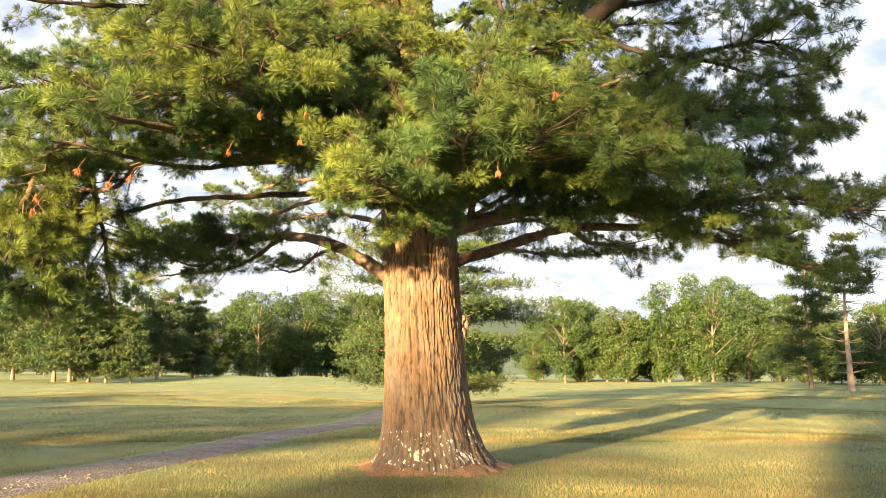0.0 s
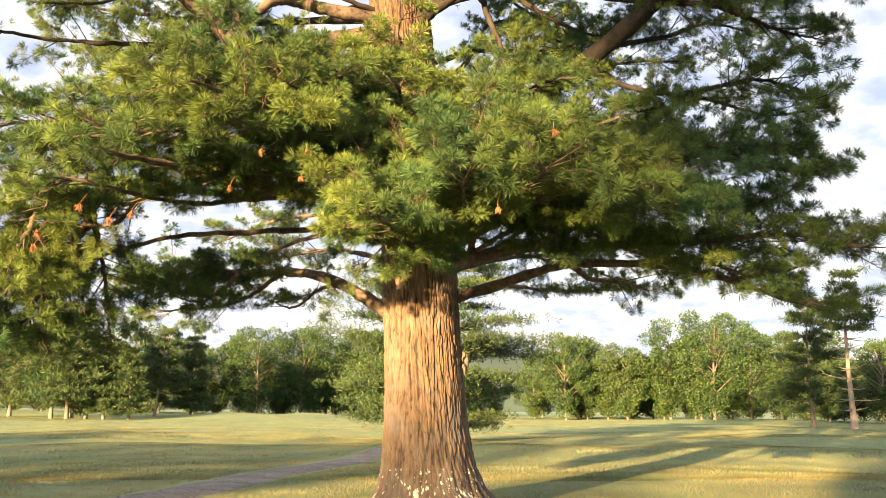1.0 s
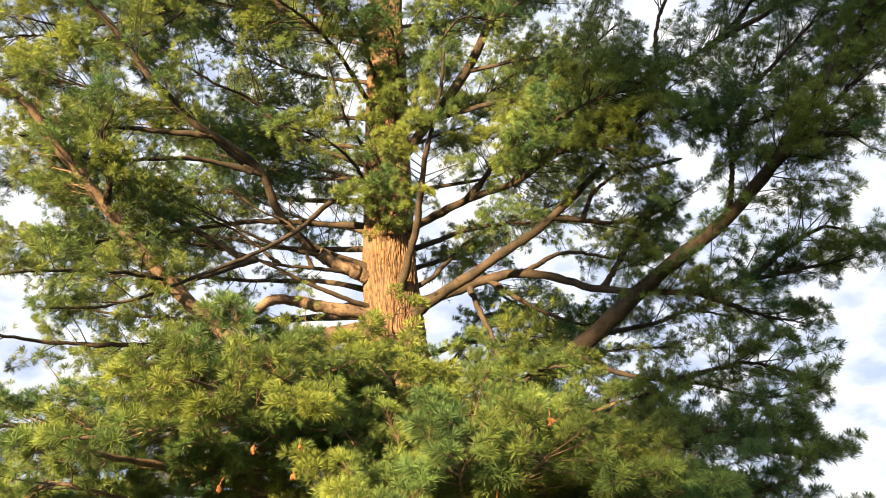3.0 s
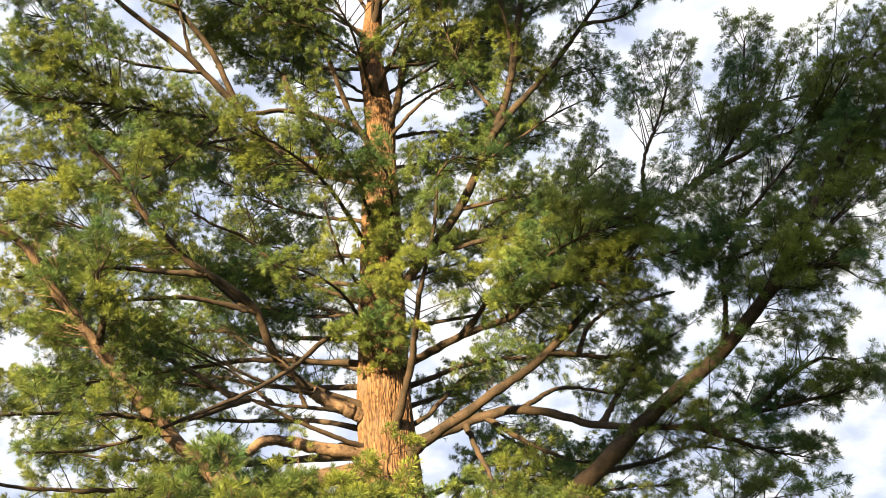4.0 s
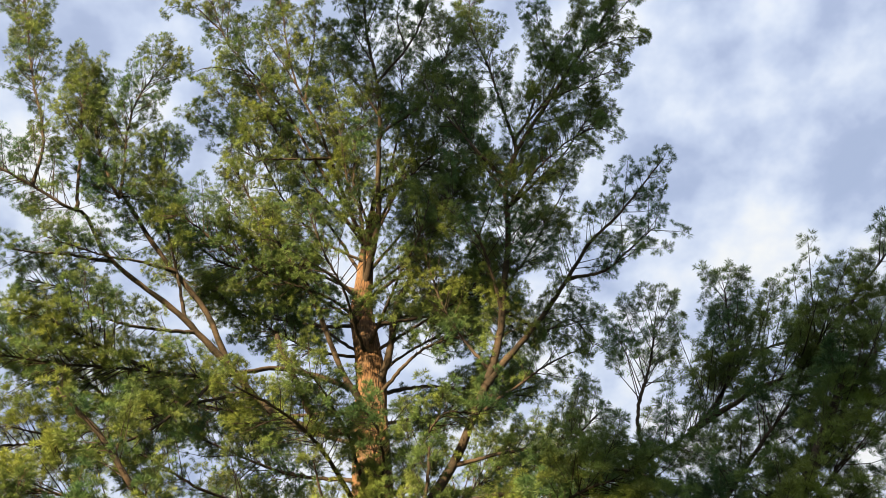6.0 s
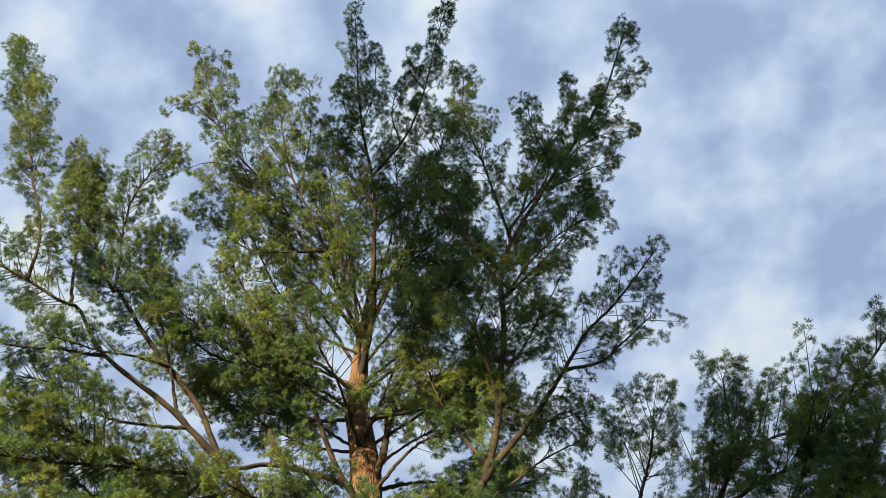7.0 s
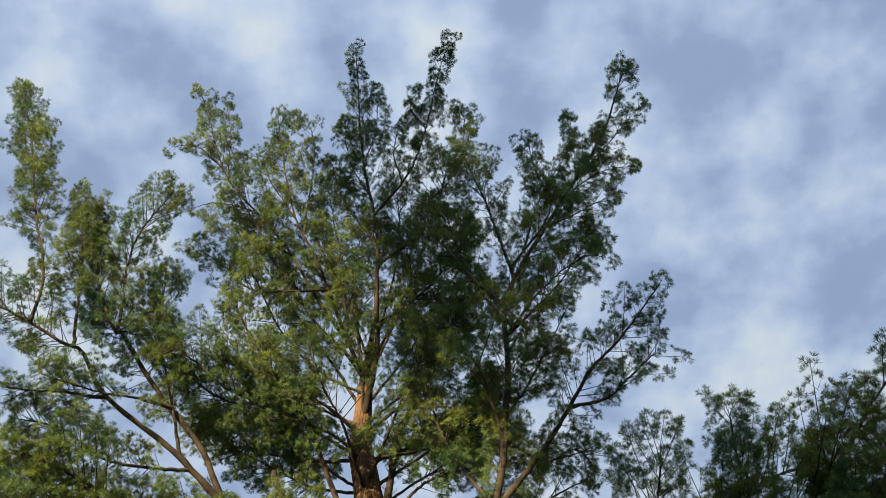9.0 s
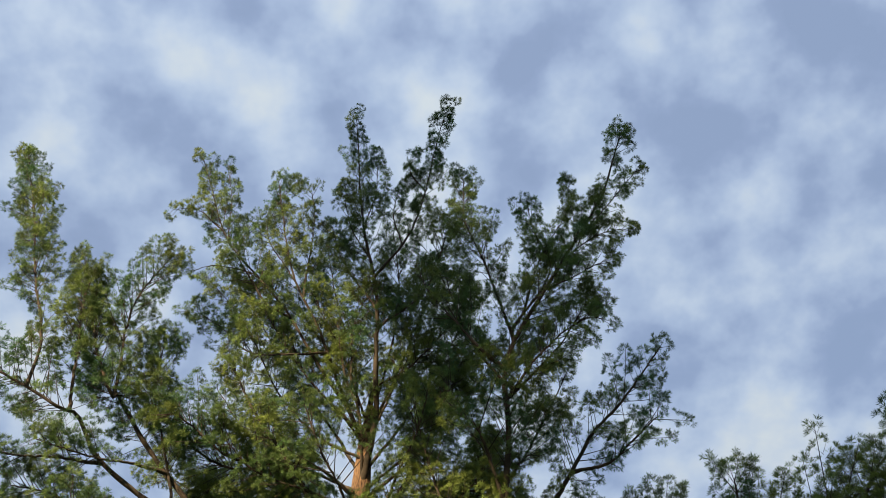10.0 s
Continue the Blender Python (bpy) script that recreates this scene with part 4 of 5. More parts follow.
limb([(-0.2, 12.6, 4.2), (-0.31, 10.4, 4.51), (-0.4, 9.2, 4.67), (-0.49, 8.6, 4.82)], 0.05, 0.015, 0.3, 1, 1.1, 0.43, 1.4)
limb([(0.3, 12.7, 4.49), (0.49, 11, 4.91), (0.46, 10.2, 5.09), (0.3, 9.6, 5.15)], 0.05, 0.015, 0.3, 1, 1, 0.43, 1.89)
limb([(0.85, 11, 3.93), (1.3, 10, 3.64), (1.78, 9.4, 3.31), (2.18, 9, 3.05)], 0.05, 0.015, 0.2, 1, 1.1, 0.43, 1.4)
limb([(-0.34, 10.5, 3.6), (-0.57, 9.2, 3.34), (-0.76, 8.6, 3.24)], 0.04, 0.015, 0.2, 1, 1, 0.43, 1.4)
limb([(-1.97, 9.6, 4.74), (-1.58, 8.8, 4.72), (-1.7, 8.2, 4.78), (-2.05, 7.8, 4.79)], 0.04, 0.015, 0.1, 1, 1.1, 0.43, 1.89)
limb([(-2.42, 8.6, 4.64), (-2.45, 8, 4.11), (-2.74, 7.6, 3.94), (-3.08, 7.2, 3.77)], 0.04, 0.015, 0.1, 1, 0.9, 0.35, 1.9)
limb([(-1.47, 12, 4.4), (-1.56, 10.4, 4.36), (-1.67, 9.4, 4.28), (-2.04, 8.8, 4.16)], 0.04, 0.015, 0.1, 1, 1.1, 0.43, 1.4)
limb([(2.33, 11, 4.57), (2.77, 10.4, 4.73), (3.34, 10, 4.6), (3.98, 9.6, 4.47)], 0.05, 0.015, 0.1, 1, 1.1, 0.36, 1.89)
limb([(3.21, 9, 20.2), (4.43, 8.6, 21.57), (5.51, 8.4, 22.5), (6.34, 8.2, 22.28)], 0.04, 0.01, 0.1, 1, 0.76, 1.1, 0.74)
limb([(2.86, 9.2, 19.72), (3.81, 8.8, 22.13), (5.04, 8.5, 24.6), (5.42, 8.3, 26.53)], 0.04, 0.01, 0.1, 1, 0.76, 1.1, 0.74)
limb([(3.64, 8.8, 20.37), (4.84, 8.6, 20.8), (5.5, 8.5, 21.2)], 0.03, 0.01, 0.1, 1, 0.76, 1.1, 0.74)
limb([(4.61, 8.5, 22.47), (6.11, 8.3, 24.37), (7.88, 8.1, 27.28)], 0.03, 0.01, 0.1, 1, 0.76, 1.1, 0.74)
limb([(-5.28, 9.5, 27.72), (-6.28, 9.2, 28.6), (-6.95, 9, 28.12)], 0.03, 0.01, 0.1, 1, 0.65, 1.1, 0.62)
limb([(-4.01, 10.2, 25.17), (-5.11, 9.8, 25.21), (-5.74, 9.6, 24.41)], 0.03, 0.01, 0.1, 1, 0.76, 1.1, 0.62)
limb([(-5.01, 9.6, 26.96), (-5.35, 9.2, 29.61), (-5.85, 8.9, 32.61)], 0.03, 0.01, 0.1, 1, 0.65, 1.1, 0.62)
limb([(-2.91, 10.4, 24.67), (-3.86, 9.8, 27.33), (-3.84, 9.5, 29.13), (-3.22, 9.2, 31.17)], 0.03, 0.01, 0.1, 1, 0.76, 1.1, 0.74)
limb([(-0.67, 9.8, 25.09), (-1.36, 9.4, 27.45), (-1.5, 9.1, 29.98)], 0.03, 0.01, 0.1, 1, 0.76, 1.1, 0.74)
limb([(-0.74, 9.5, 26.63), (-0.45, 9.1, 29.84), (-0.43, 8.8, 32.94)], 0.03, 0.01, 0.1, 1, 0.76, 1.1, 0.74)
limb([(0.18, 9.6, 25.37), (0.08, 9.2, 27.75), (0.71, 9, 29.99)], 0.03, 0.01, 0.1, 1, 0.76, 1.1, 0.74)
limb([(1.23, 8.9, 28.98), (0.73, 8.7, 30.3), (1.1, 8.6, 32)], 0.03, 0.01, 0.1, 1, 0.65, 1.1, 0.62)
limb([(-6.77, 9.2, 19.39), (-7.36, 8.9, 21.24), (-8.19, 8.6, 23.14)], 0.03, 0.01, 0.1, 1, 0.86, 1.1, 0.74)
limb([(-0.33, 12.6, 4.46), (-0.67, 10.6, 4.35), (-0.93, 9.6, 4.41), (-1.24, 9, 4.41)], 0.05, 0.015, 0.25, 1, 1.1, 0.43, 1.5)
limb([(-0.55, 12.7, 5.54), (-0.76, 10.8, 5.46), (-1.09, 9.8, 5.02), (-1.4, 9.2, 4.8)], 0.05, 0.015, 0.25, 1, 1.1, 0.43, 1.5)
limb([(0.34, 11, 3.82), (-0.02, 9.2, 3.78), (-0.25, 8.4, 3.75), (-0.44, 7.9, 3.66)], 0.05, 0.015, 0.2, 1, 1.1, 0.43, 1.5)
limb([(0.85, 11, 3.93), (1.1, 9.4, 3.7), (1.36, 8.6, 3.68), (1.58, 8, 3.53)], 0.04, 0.015, 0.2, 1, 1.1, 0.43, 2.03)
limb([(-0.78, 12.6, 6.85), (-0.67, 12.1, 7.01), (-0.52, 11.8, 7.2)], 0.025, 0.008, 0.2, 1, 0.7, 0.9, 1.6)
limb([(-0.89, 12.6, 9.02), (-0.77, 12.1, 9.15), (-0.98, 11.8, 9.23)], 0.025, 0.008, 0.2, 1, 0.7, 0.9, 1.6)
limb([(-0.88, 12.6, 10.33), (-0.99, 12.1, 10.52), (-1.11, 11.7, 10.65)], 0.025, 0.008, 0.2, 1, 0.8, 0.9, 1.6)
limb([(-0.83, 12.6, 11.08), (-0.6, 12.1, 11.25), (-0.47, 11.7, 11.5)], 0.025, 0.008, 0.2, 1, 0.8, 0.9, 1.6)
limb([(-0.89, 12.6, 12.44), (-0.75, 12.1, 12.64), (-0.95, 11.8, 12.95)], 0.025, 0.008, 0.2, 1, 0.8, 0.9, 1.6)
limb([(-0.64, 12.7, 9.13), (-0.98, 12.2, 9.27), (-1.06, 11.9, 9.41)], 0.025, 0.008, 0.2, 1, 0.8, 0.9, 1.6)
limb([(-2.49, 12.2, 8.18), (-3.02, 12, 8.6), (-3.53, 11.8, 8.8), (-3.76, 11.6, 8.99)], 0.03, 0.01, 1, 1, 0.6, 0.9, 0)
limb([(-1.97, 12.4, 8.28), (-2.32, 12.1, 8.86), (-2.85, 11.9, 9.06), (-3.19, 11.7, 9.26)], 0.03, 0.01, 1, 1, 0.6, 0.9, 0)
limb([(-4.59, 9.5, 3.79), (-4.53, 9.3, 3.42), (-4.75, 9.2, 2.9), (-4.97, 9.2, 2.54)], 0.04, 0.012, 0.1, 1, 1.1, 0.4, 1.9)
limb([(-4.32, 9.6, 3.86), (-4.2, 9.7, 3.31), (-4.15, 9.8, 2.87), (-4.11, 9.9, 2.56)], 0.04, 0.012, 0.1, 1, 0.95, 0.4, 1.7)
limb([(-3.89, 13, 3.42), (-3.98, 12, 3.19), (-4.08, 11.4, 3.02)], 0.04, 0.012, 0.1, 1, 0.9, 0.4, 1.6)
limb([(0.53, 12.2, 9.35), (1.14, 11.2, 9.58), (1.59, 10.4, 9.7), (1.85, 9.8, 9.71)], 0.06, 0.015, 0.15, 1, 1.1, 0.8, 1.8)
limb([(1.84, 10.2, 8.83), (2.24, 9.8, 8.63), (2.77, 9.6, 8.2)], 0.05, 0.015, 0.1, 1, 1.1, 0.8, 1.8)
limb([(0.97, 12.7, 8.09), (1.58, 12.6, 7.5), (2.28, 12.6, 7.18), (2.93, 12.6, 7.37)], 0.05, 0.015, 0.2, 1, 1, 0.8, 1.6)
limb([(2.53, 11.4, 7.2), (2.92, 11.3, 7.87), (3.28, 11.2, 8.3), (3.76, 11, 8.46)], 0.05, 0.015, 0.15, 1, 1.1, 0.8, 1.7)
limb([(0.52, 12.7, 5.69), (1.13, 13.2, 6.87), (1.8, 13.8, 7.63), (2.64, 14.2, 7.47)], 0.05, 0.015, 0.2, 1, 1.1, 0.8, 1.6)
limb([(-0.05, 13.3, 8.41), (0.81, 14.2, 9.7), (1.9, 15, 10.8), (3.33, 15.6, 11.71)], 0.05, 0.015, 0.2, 1, 1.1, 0.8, 1.6)
limb([(-0.33, 13.3, 12), (0.82, 13.8, 12.62), (2.15, 14.2, 13.99), (3.53, 14.4, 14.78)], 0.05, 0.015, 0.2, 1, 1.1, 0.8, 1.6)
limb([(-1.02, 13, 17.49), (-2.21, 12.6, 17.94), (-3.06, 12.2, 19.08), (-3.54, 11.8, 20.28)], 0.05, 0.015, 0.2, 1, 1.1, 0.9, 1.5)
limb([(-0.89, 13, 18.59), (0.12, 12.6, 19.4), (1.07, 12.2, 20.82), (1.8, 11.8, 22.45)], 0.05, 0.015, 0.2, 1, 1.1, 0.9, 1.5)
limb([(-0.51, 13.2, 15.89), (0.69, 13.2, 16.98), (1.73, 13, 18.16), (2.17, 12.8, 19.78)], 0.05, 0.015, 0.2, 1, 1.1, 0.9, 1.5)
limb([(-1.15, 13.2, 16.32), (-2.43, 13, 16.57), (-3.78, 12.8, 17.45), (-4.59, 12.4, 18.08)], 0.05, 0.015, 0.2, 1, 1.1, 0.9, 1.5)
limb([(-0.81, 12.6, 16.24), (-1.33, 11.4, 16.31), (-1.76, 10.6, 16.86), (-2.13, 10, 17.75)], 0.06, 0.015, 0.2, 1, 1.4, 0.9, 1.15)
limb([(-0.68, 12.6, 16.6), (-0.25, 11.4, 16.59), (0.28, 10.6, 17.07), (0.59, 10, 17.93)], 0.06, 0.015, 0.2, 1, 1.4, 0.9, 1.15)
limb([(-0.94, 12.6, 17.41), (-1.87, 11.8, 16.88), (-3.1, 11, 16.75), (-3.8, 10.4, 17.21)], 0.06, 0.015, 0.2, 1, 1.4, 0.9, 1.15)
limb([(-0.83, 12.8, 18.96), (-1.07, 12, 20.3), (-1.5, 11.4, 21.63), (-1.66, 10.8, 23.13)], 0.06, 0.015, 0.2, 1, 1.3, 0.9, 0.9)
limb([(-0.76, 12.8, 16.46), (0.7, 12.2, 16.54), (1.46, 11.6, 16.68), (1.75, 11, 17.07)], 0.06, 0.015, 0.2, 1, 1.3, 0.9, 1.5)
limb([(-0.76, 12.8, 20.43), (-0.19, 12.2, 21.65), (0.35, 11.6, 23.07), (0.24, 11, 24.04)], 0.06, 0.015, 0.2, 1, 1.3, 0.9, 0.9)
limb([(-0.64, 12.8, 5.04), (-1.44, 11.6, 5.18), (-2.26, 10.6, 5.31), (-3.05, 9.9, 5.19), (-3.85, 9.4, 4.87)], 0.06, 0.015, 0.2, 1, 1.3, 0.5, 1.8)
limb([(-2.24, 11, 4.61), (-3.05, 10.2, 4.59), (-3.86, 9.8, 4.67), (-4.6, 9.4, 4.67), (-5.24, 9.2, 4.48)], 0.06, 0.015, 0.2, 1, 1.3, 0.5, 1.8)
limb([(-1.31, 11.2, 4.86), (-1.64, 10, 4.25), (-2.17, 9.4, 4.08), (-2.56, 9, 3.97)], 0.05, 0.015, 0.2, 1, 1.2, 0.5, 1.8)
limb([(0.31, 12.8, 4.86), (1.42, 12, 5.15), (2.24, 11.2, 5.29), (2.79, 10.4, 5.24)], 0.06, 0.015, 0.2, 1, 1.2, 0.5, 1.8)
limb([(0.4, 12.8, 5.57), (0.94, 12, 5.9), (1.49, 11.2, 5.85), (1.92, 10.6, 5.69)], 0.05, 0.015, 0.2, 1, 1.2, 0.5, 1.8)
limb([(1.3, 9, 3.91), (1.82, 8.6, 3.8), (2.23, 8.4, 3.69), (2.58, 8.3, 3.43)], 0.05, 0.015, 0.2, 1, 1.1, 0.5, 1.8)
limb([(-4.1, 9.7, 3.77), (-4.07, 10.2, 3.2), (-4.05, 10.4, 2.68), (-4.03, 10.6, 2.22)], 0.04, 0.012, 0.15, 1, 1, 0.5, 1.9)
limb([(-4.59, 9.5, 3.79), (-4.84, 9.6, 3.1), (-4.64, 9.8, 2.48), (-4.51, 10, 2.11)], 0.04, 0.012, 0.15, 1, 1, 0.5, 1.9)
limb([(-5.23, 9.3, 3.67), (-5.05, 9.3, 2.92), (-4.93, 9.4, 2.25)], 0.04, 0.012, 0.15, 1, 1, 0.5, 1.9)
limb([(-3.53, 9.9, 4.01), (-3.8, 9.8, 3.59), (-4.28, 9.7, 3.51), (-4.73, 9.6, 3.35)], 0.04, 0.012, 0.1, 1, 1.1, 0.5, 1.9)
limb([(-2.46, 13.6, 3.6), (-3.03, 13.4, 3.21), (-3.67, 13.2, 3.01), (-4.29, 13, 2.9)], 0.04, 0.012, 0.2, 1, 1, 0.6, 1.6)
limb([(-5.5, 11.4, 13.36), (-6.26, 10.8, 13.69), (-6.93, 10.4, 13.92), (-7.69, 10, 14.14)], 0.05, 0.015, 0.15, 1, 1.2, 0.7, 1.7)
limb([(-4.74, 11.4, 12.18), (-5.53, 10.8, 11.69), (-6.28, 10.4, 11.5), (-6.8, 10, 11.05)], 0.05, 0.015, 0.15, 1, 1.2, 0.7, 1.7)
limb([(-4.63, 11.4, 15.21), (-5.53, 10.8, 14.92), (-6.7, 10.4, 15.56), (-7.43, 10, 15.47)], 0.05, 0.015, 0.15, 1, 1.2, 0.7, 1.7)
limb([(-0.98, 12.8, 20.45), (-2.14, 12, 21.53), (-3.06, 11.2, 22.71), (-3.72, 10.6, 23.68)], 0.05, 0.012, 0.2, 1, 1.2, 1, 1.1)
limb([(-0.91, 12.7, 21.38), (-1.57, 11.8, 22.98), (-2.21, 11, 24.32), (-2.59, 10.4, 25.88)], 0.05, 0.012, 0.2, 1, 1.2, 1, 1.1)
limb([(-2.15, 11.4, 22.65), (-3.63, 10.8, 21.4), (-4.54, 10.3, 22.14), (-5.27, 9.9, 22.42)], 0.05, 0.012, 0.2, 1, 1.2, 1, 1.1)
limb([(-0.72, 12.2, 21.71), (0.3, 11.6, 21.78), (1.28, 11, 22.5), (1.64, 10.6, 23.05)], 0.05, 0.012, 0.2, 1, 1.2, 1, 1.1)
limb([(-4.94, 10.8, 16.66), (-5.78, 10.2, 16.31), (-6.45, 9.8, 16.2), (-7.08, 9.4, 16.07)], 0.05, 0.012, 0.1, 1, 1.2, 1, 1.2)
limb([(-1.06, 13.4, 11.94), (-2.17, 14.2, 12.78), (-3.37, 14.8, 13.48), (-4.38, 15.2, 14.19)], 0.06, 0.015, 0.2, 1, 1.2, 0.8, 1.3)
limb([(-1.04, 13.4, 10.66), (-2.3, 14.2, 11.28), (-3.67, 14.8, 11.91), (-4.78, 15.2, 12.68)], 0.06, 0.015, 0.2, 1, 1.2, 0.8, 1.3)
limb([(-0.73, 13.3, 11.06), (0.14, 14, 12.06), (0.99, 14.5, 12.82), (1.69, 14.8, 13.8)], 0.06, 0.015, 0.2, 1, 1.2, 0.8, 1.3)
limb([(-0.89, 12.7, 9.83), (-1.38, 11.8, 9.91), (-1.86, 11.2, 9.95), (-2.34, 10.8, 9.89)], 0.05, 0.012, 0.3, 1, 1, 0.8, 1.2)
limb([(-0.84, 12.7, 10.64), (-0.46, 12, 10.94), (-0.14, 11.6, 11.22), (-0.02, 11.3, 11.47)], 0.05, 0.012, 0.3, 1, 1, 0.8, 1.2)
limb([(4.17, 9.4, 7.56), (4.96, 9, 8.3), (5.68, 8.7, 8.89), (6.27, 8.4, 9.52)], 0.05, 0.012, 0.1, 1, 1.2, 0.8, 2)
limb([(4.04, 9.8, 8.99), (4.73, 9.4, 9.46), (5.41, 9, 10.17), (5.87, 8.7, 10.79)], 0.05, 0.012, 0.1, 1, 1.2, 0.8, 2)
limb([(-1.07, 13.4, 9.35), (-2.13, 14.4, 10.36), (-3.25, 15, 11.04), (-4.21, 15.4, 11.76)], 0.06, 0.015, 0.2, 1, 1.2, 0.8, 1.3)
limb([(-1.08, 13.4, 10.28), (-2.42, 14.4, 11.68), (-3.77, 15, 12.76), (-4.89, 15.4, 13.27)], 0.06, 0.015, 0.2, 1, 1.2, 0.8, 1.3)
limb([(-0.53, 11, 22.37), (0.57, 10.4, 23.49), (1.33, 10, 25.32), (1.86, 9.6, 27.57)], 0.05, 0.012, 0.15, 1, 1.3, 1, 1)
limb([(2.41, 9.7, 17.24), (1.8, 9.6, 18.62), (1.47, 9.5, 20.81), (1.35, 9.4, 23.08)], 0.05, 0.012, 0.15, 1, 1.2, 1, 1)
limb([(-2.82, 10.8, 23.98), (-3.89, 10.4, 24.02), (-4.59, 10, 26.05), (-4.66, 9.7, 28.18)], 0.05, 0.012, 0.15, 1, 1.2, 1, 1)
limb([(-0.71, 10.6, 23.33), (-1.56, 10.2, 26.16), (-1.95, 9.8, 28.09)], 0.05, 0.012, 0.15, 1, 1.2, 1, 1)
limb([(-1.62, 11.5, 20.65), (-1.2, 11, 22.78), (-0.88, 10.6, 24.47)], 0.05, 0.012, 0.15, 1, 1.2, 1, 1)
limb([(2.33, 10, 16.82), (3.18, 9.8, 18.3), (4.05, 9.6, 19.48), (4.89, 9.4, 20.85)], 0.05, 0.012, 0.15, 1, 1.2, 1, 1)


# low boughs that reach out towards the open lawn in dense plumes
for tip_x, tip_y, tip_z in ((-0.55, 7.0, 3.05), (0.2, 6.8, 3.38), (0.9, 6.9, 3.45), (1.6, 7.1, 3.3), (0.3, 7.2, 3.78), (1.0, 7.4, 3.86), (1.95, 7.7, 3.3)):
    limb([(0.3 * tip_x, 12.6, 4.0), (0.45 * tip_x, 10.4, tip_z + 0.25), (0.75 * tip_x, 8.6, tip_z + 0.1), (tip_x, tip_y, tip_z)], 0.045, 0.012, 0.5, 1, 0.95, 0.5, 1.6)
for tip_x, tip_y, tip_z in ((-2.0, 7.2, 4.0), (-1.2, 7.1, 4.05), (-4.0, 9.66, 4.14), (-1.6, 7.4, 4.45), (-4.6, 9.6, 3.6), (-2.4, 7.3, 4.4)):
    limb([(0.4 * tip_x, 11.8, 4.5), (0.6 * tip_x, 10.0, tip_z + 0.3), (0.8 * tip_x, 8.5, tip_z + 0.15), (tip_x, tip_y, tip_z)], 0.045, 0.012, 0.5, 1, 0.9, 0.5, 1.6)
limb([(-4.3, 9.9, 3.8), (-4.4, 9.7, 3.4), (-4.5, 9.5, 2.97)], 0.03, 0.01, 0.2, 1, 0.8, 0.5, 1.8)
limb([(-4.2, 9.9, 3.6), (-4.4, 9.7, 3.1), (-4.45, 9.5, 2.62)], 0.03, 0.01, 0.2, 1, 0.8, 0.5, 1.8)


# shaded boughs on the far side of the trunk
for pts in ([(-0.2, 13.4, 6.2), (1.5, 14.5, 7.2), (3.2, 15.2, 7.8), (4.6, 15.6, 8.0)], [(-0.1, 13.4, 7.0), (1.2, 15, 8.0), (2.4, 16, 8.6), (3.8, 16.6, 9.0)],
            [(0, 13.3, 5.6), (1.6, 14, 6.2), (3.2, 14.6, 6.4), (4.4, 15, 6.2)], [(-1, 13.5, 7), (-3, 14.6, 7.8), (-5, 15.4, 8.2), (-7, 16, 8.3)],
            [(-1, 13.5, 6.4), (-3, 15, 6.9), (-5, 16, 7.1), (-6.6, 16.5, 7)], [(-1, 13.5, 8.2), (-3.2, 14.4, 9.2), (-5.4, 15, 9.6), (-7.6, 15.4, 9.7)]):
    limb(pts, 0.06, 0.015, 0.25, 1, 1.15, 0.6, 1.5)


# dead orange tufts that hang in the lower limbs
rng = np.random.default_rng(44)
for spot in ((-1.42, 8.7, 4.06), (-1.51, 8.9, 3.83), (-1.88, 8.6, 4.03), (-3.15, 7.3, 3.14), (-2.92, 7.4, 3.04), (-2.81, 7.6, 3.14), (-3.34, 7, 2.84), (-3.37, 7, 2.72), (-2.13, 8.4, 3.6), (0.52, 8, 3.28), (0.99, 7.4, 3.85)):
    spot = tuple(0.9 * (c_ - e_) + e_ for c_, e_ in zip(spot, (0, 0, EYE)))
    n_ = 46
    d = unit(np.array([[0, 0, -1.0]]) + rng.normal(0, 0.34, (n_, 3)))
    root = np.array(spot) + rng.normal(0, 0.008, (n_, 3)) + (0, 0, 0.05)
    side = unit(np.cross(d, rng.normal(size=(n_, 3)))) * 0.005
    tri = np.stack([root - side, root + side, root + d * rng.uniform(0.03, 0.058, (n_, 1))], 1).reshape(-1, 3)
    stem = tubes(np.array([[np.array(spot) + (0.01, 0.12, 0.17), np.array(spot) + (0, 0.05, 0.10), np.array(spot) + (0, 0, 0.05)]]), np.full((1, 3), 0.003), 3)
    sv = np.stack([stem[1][:, [0, 1, 2]], stem[1][:, [0, 2, 3]]], 1).reshape(-1, 3) + len(tri)
    part("dead_tuft", fast_mesh("dead_tuft", np.concatenate([tri, stem[0]]), np.concatenate([np.arange(len(tri)).reshape(-1, 3), sv]), DEAD_LEAF), pine, "dead orange needle tuft")


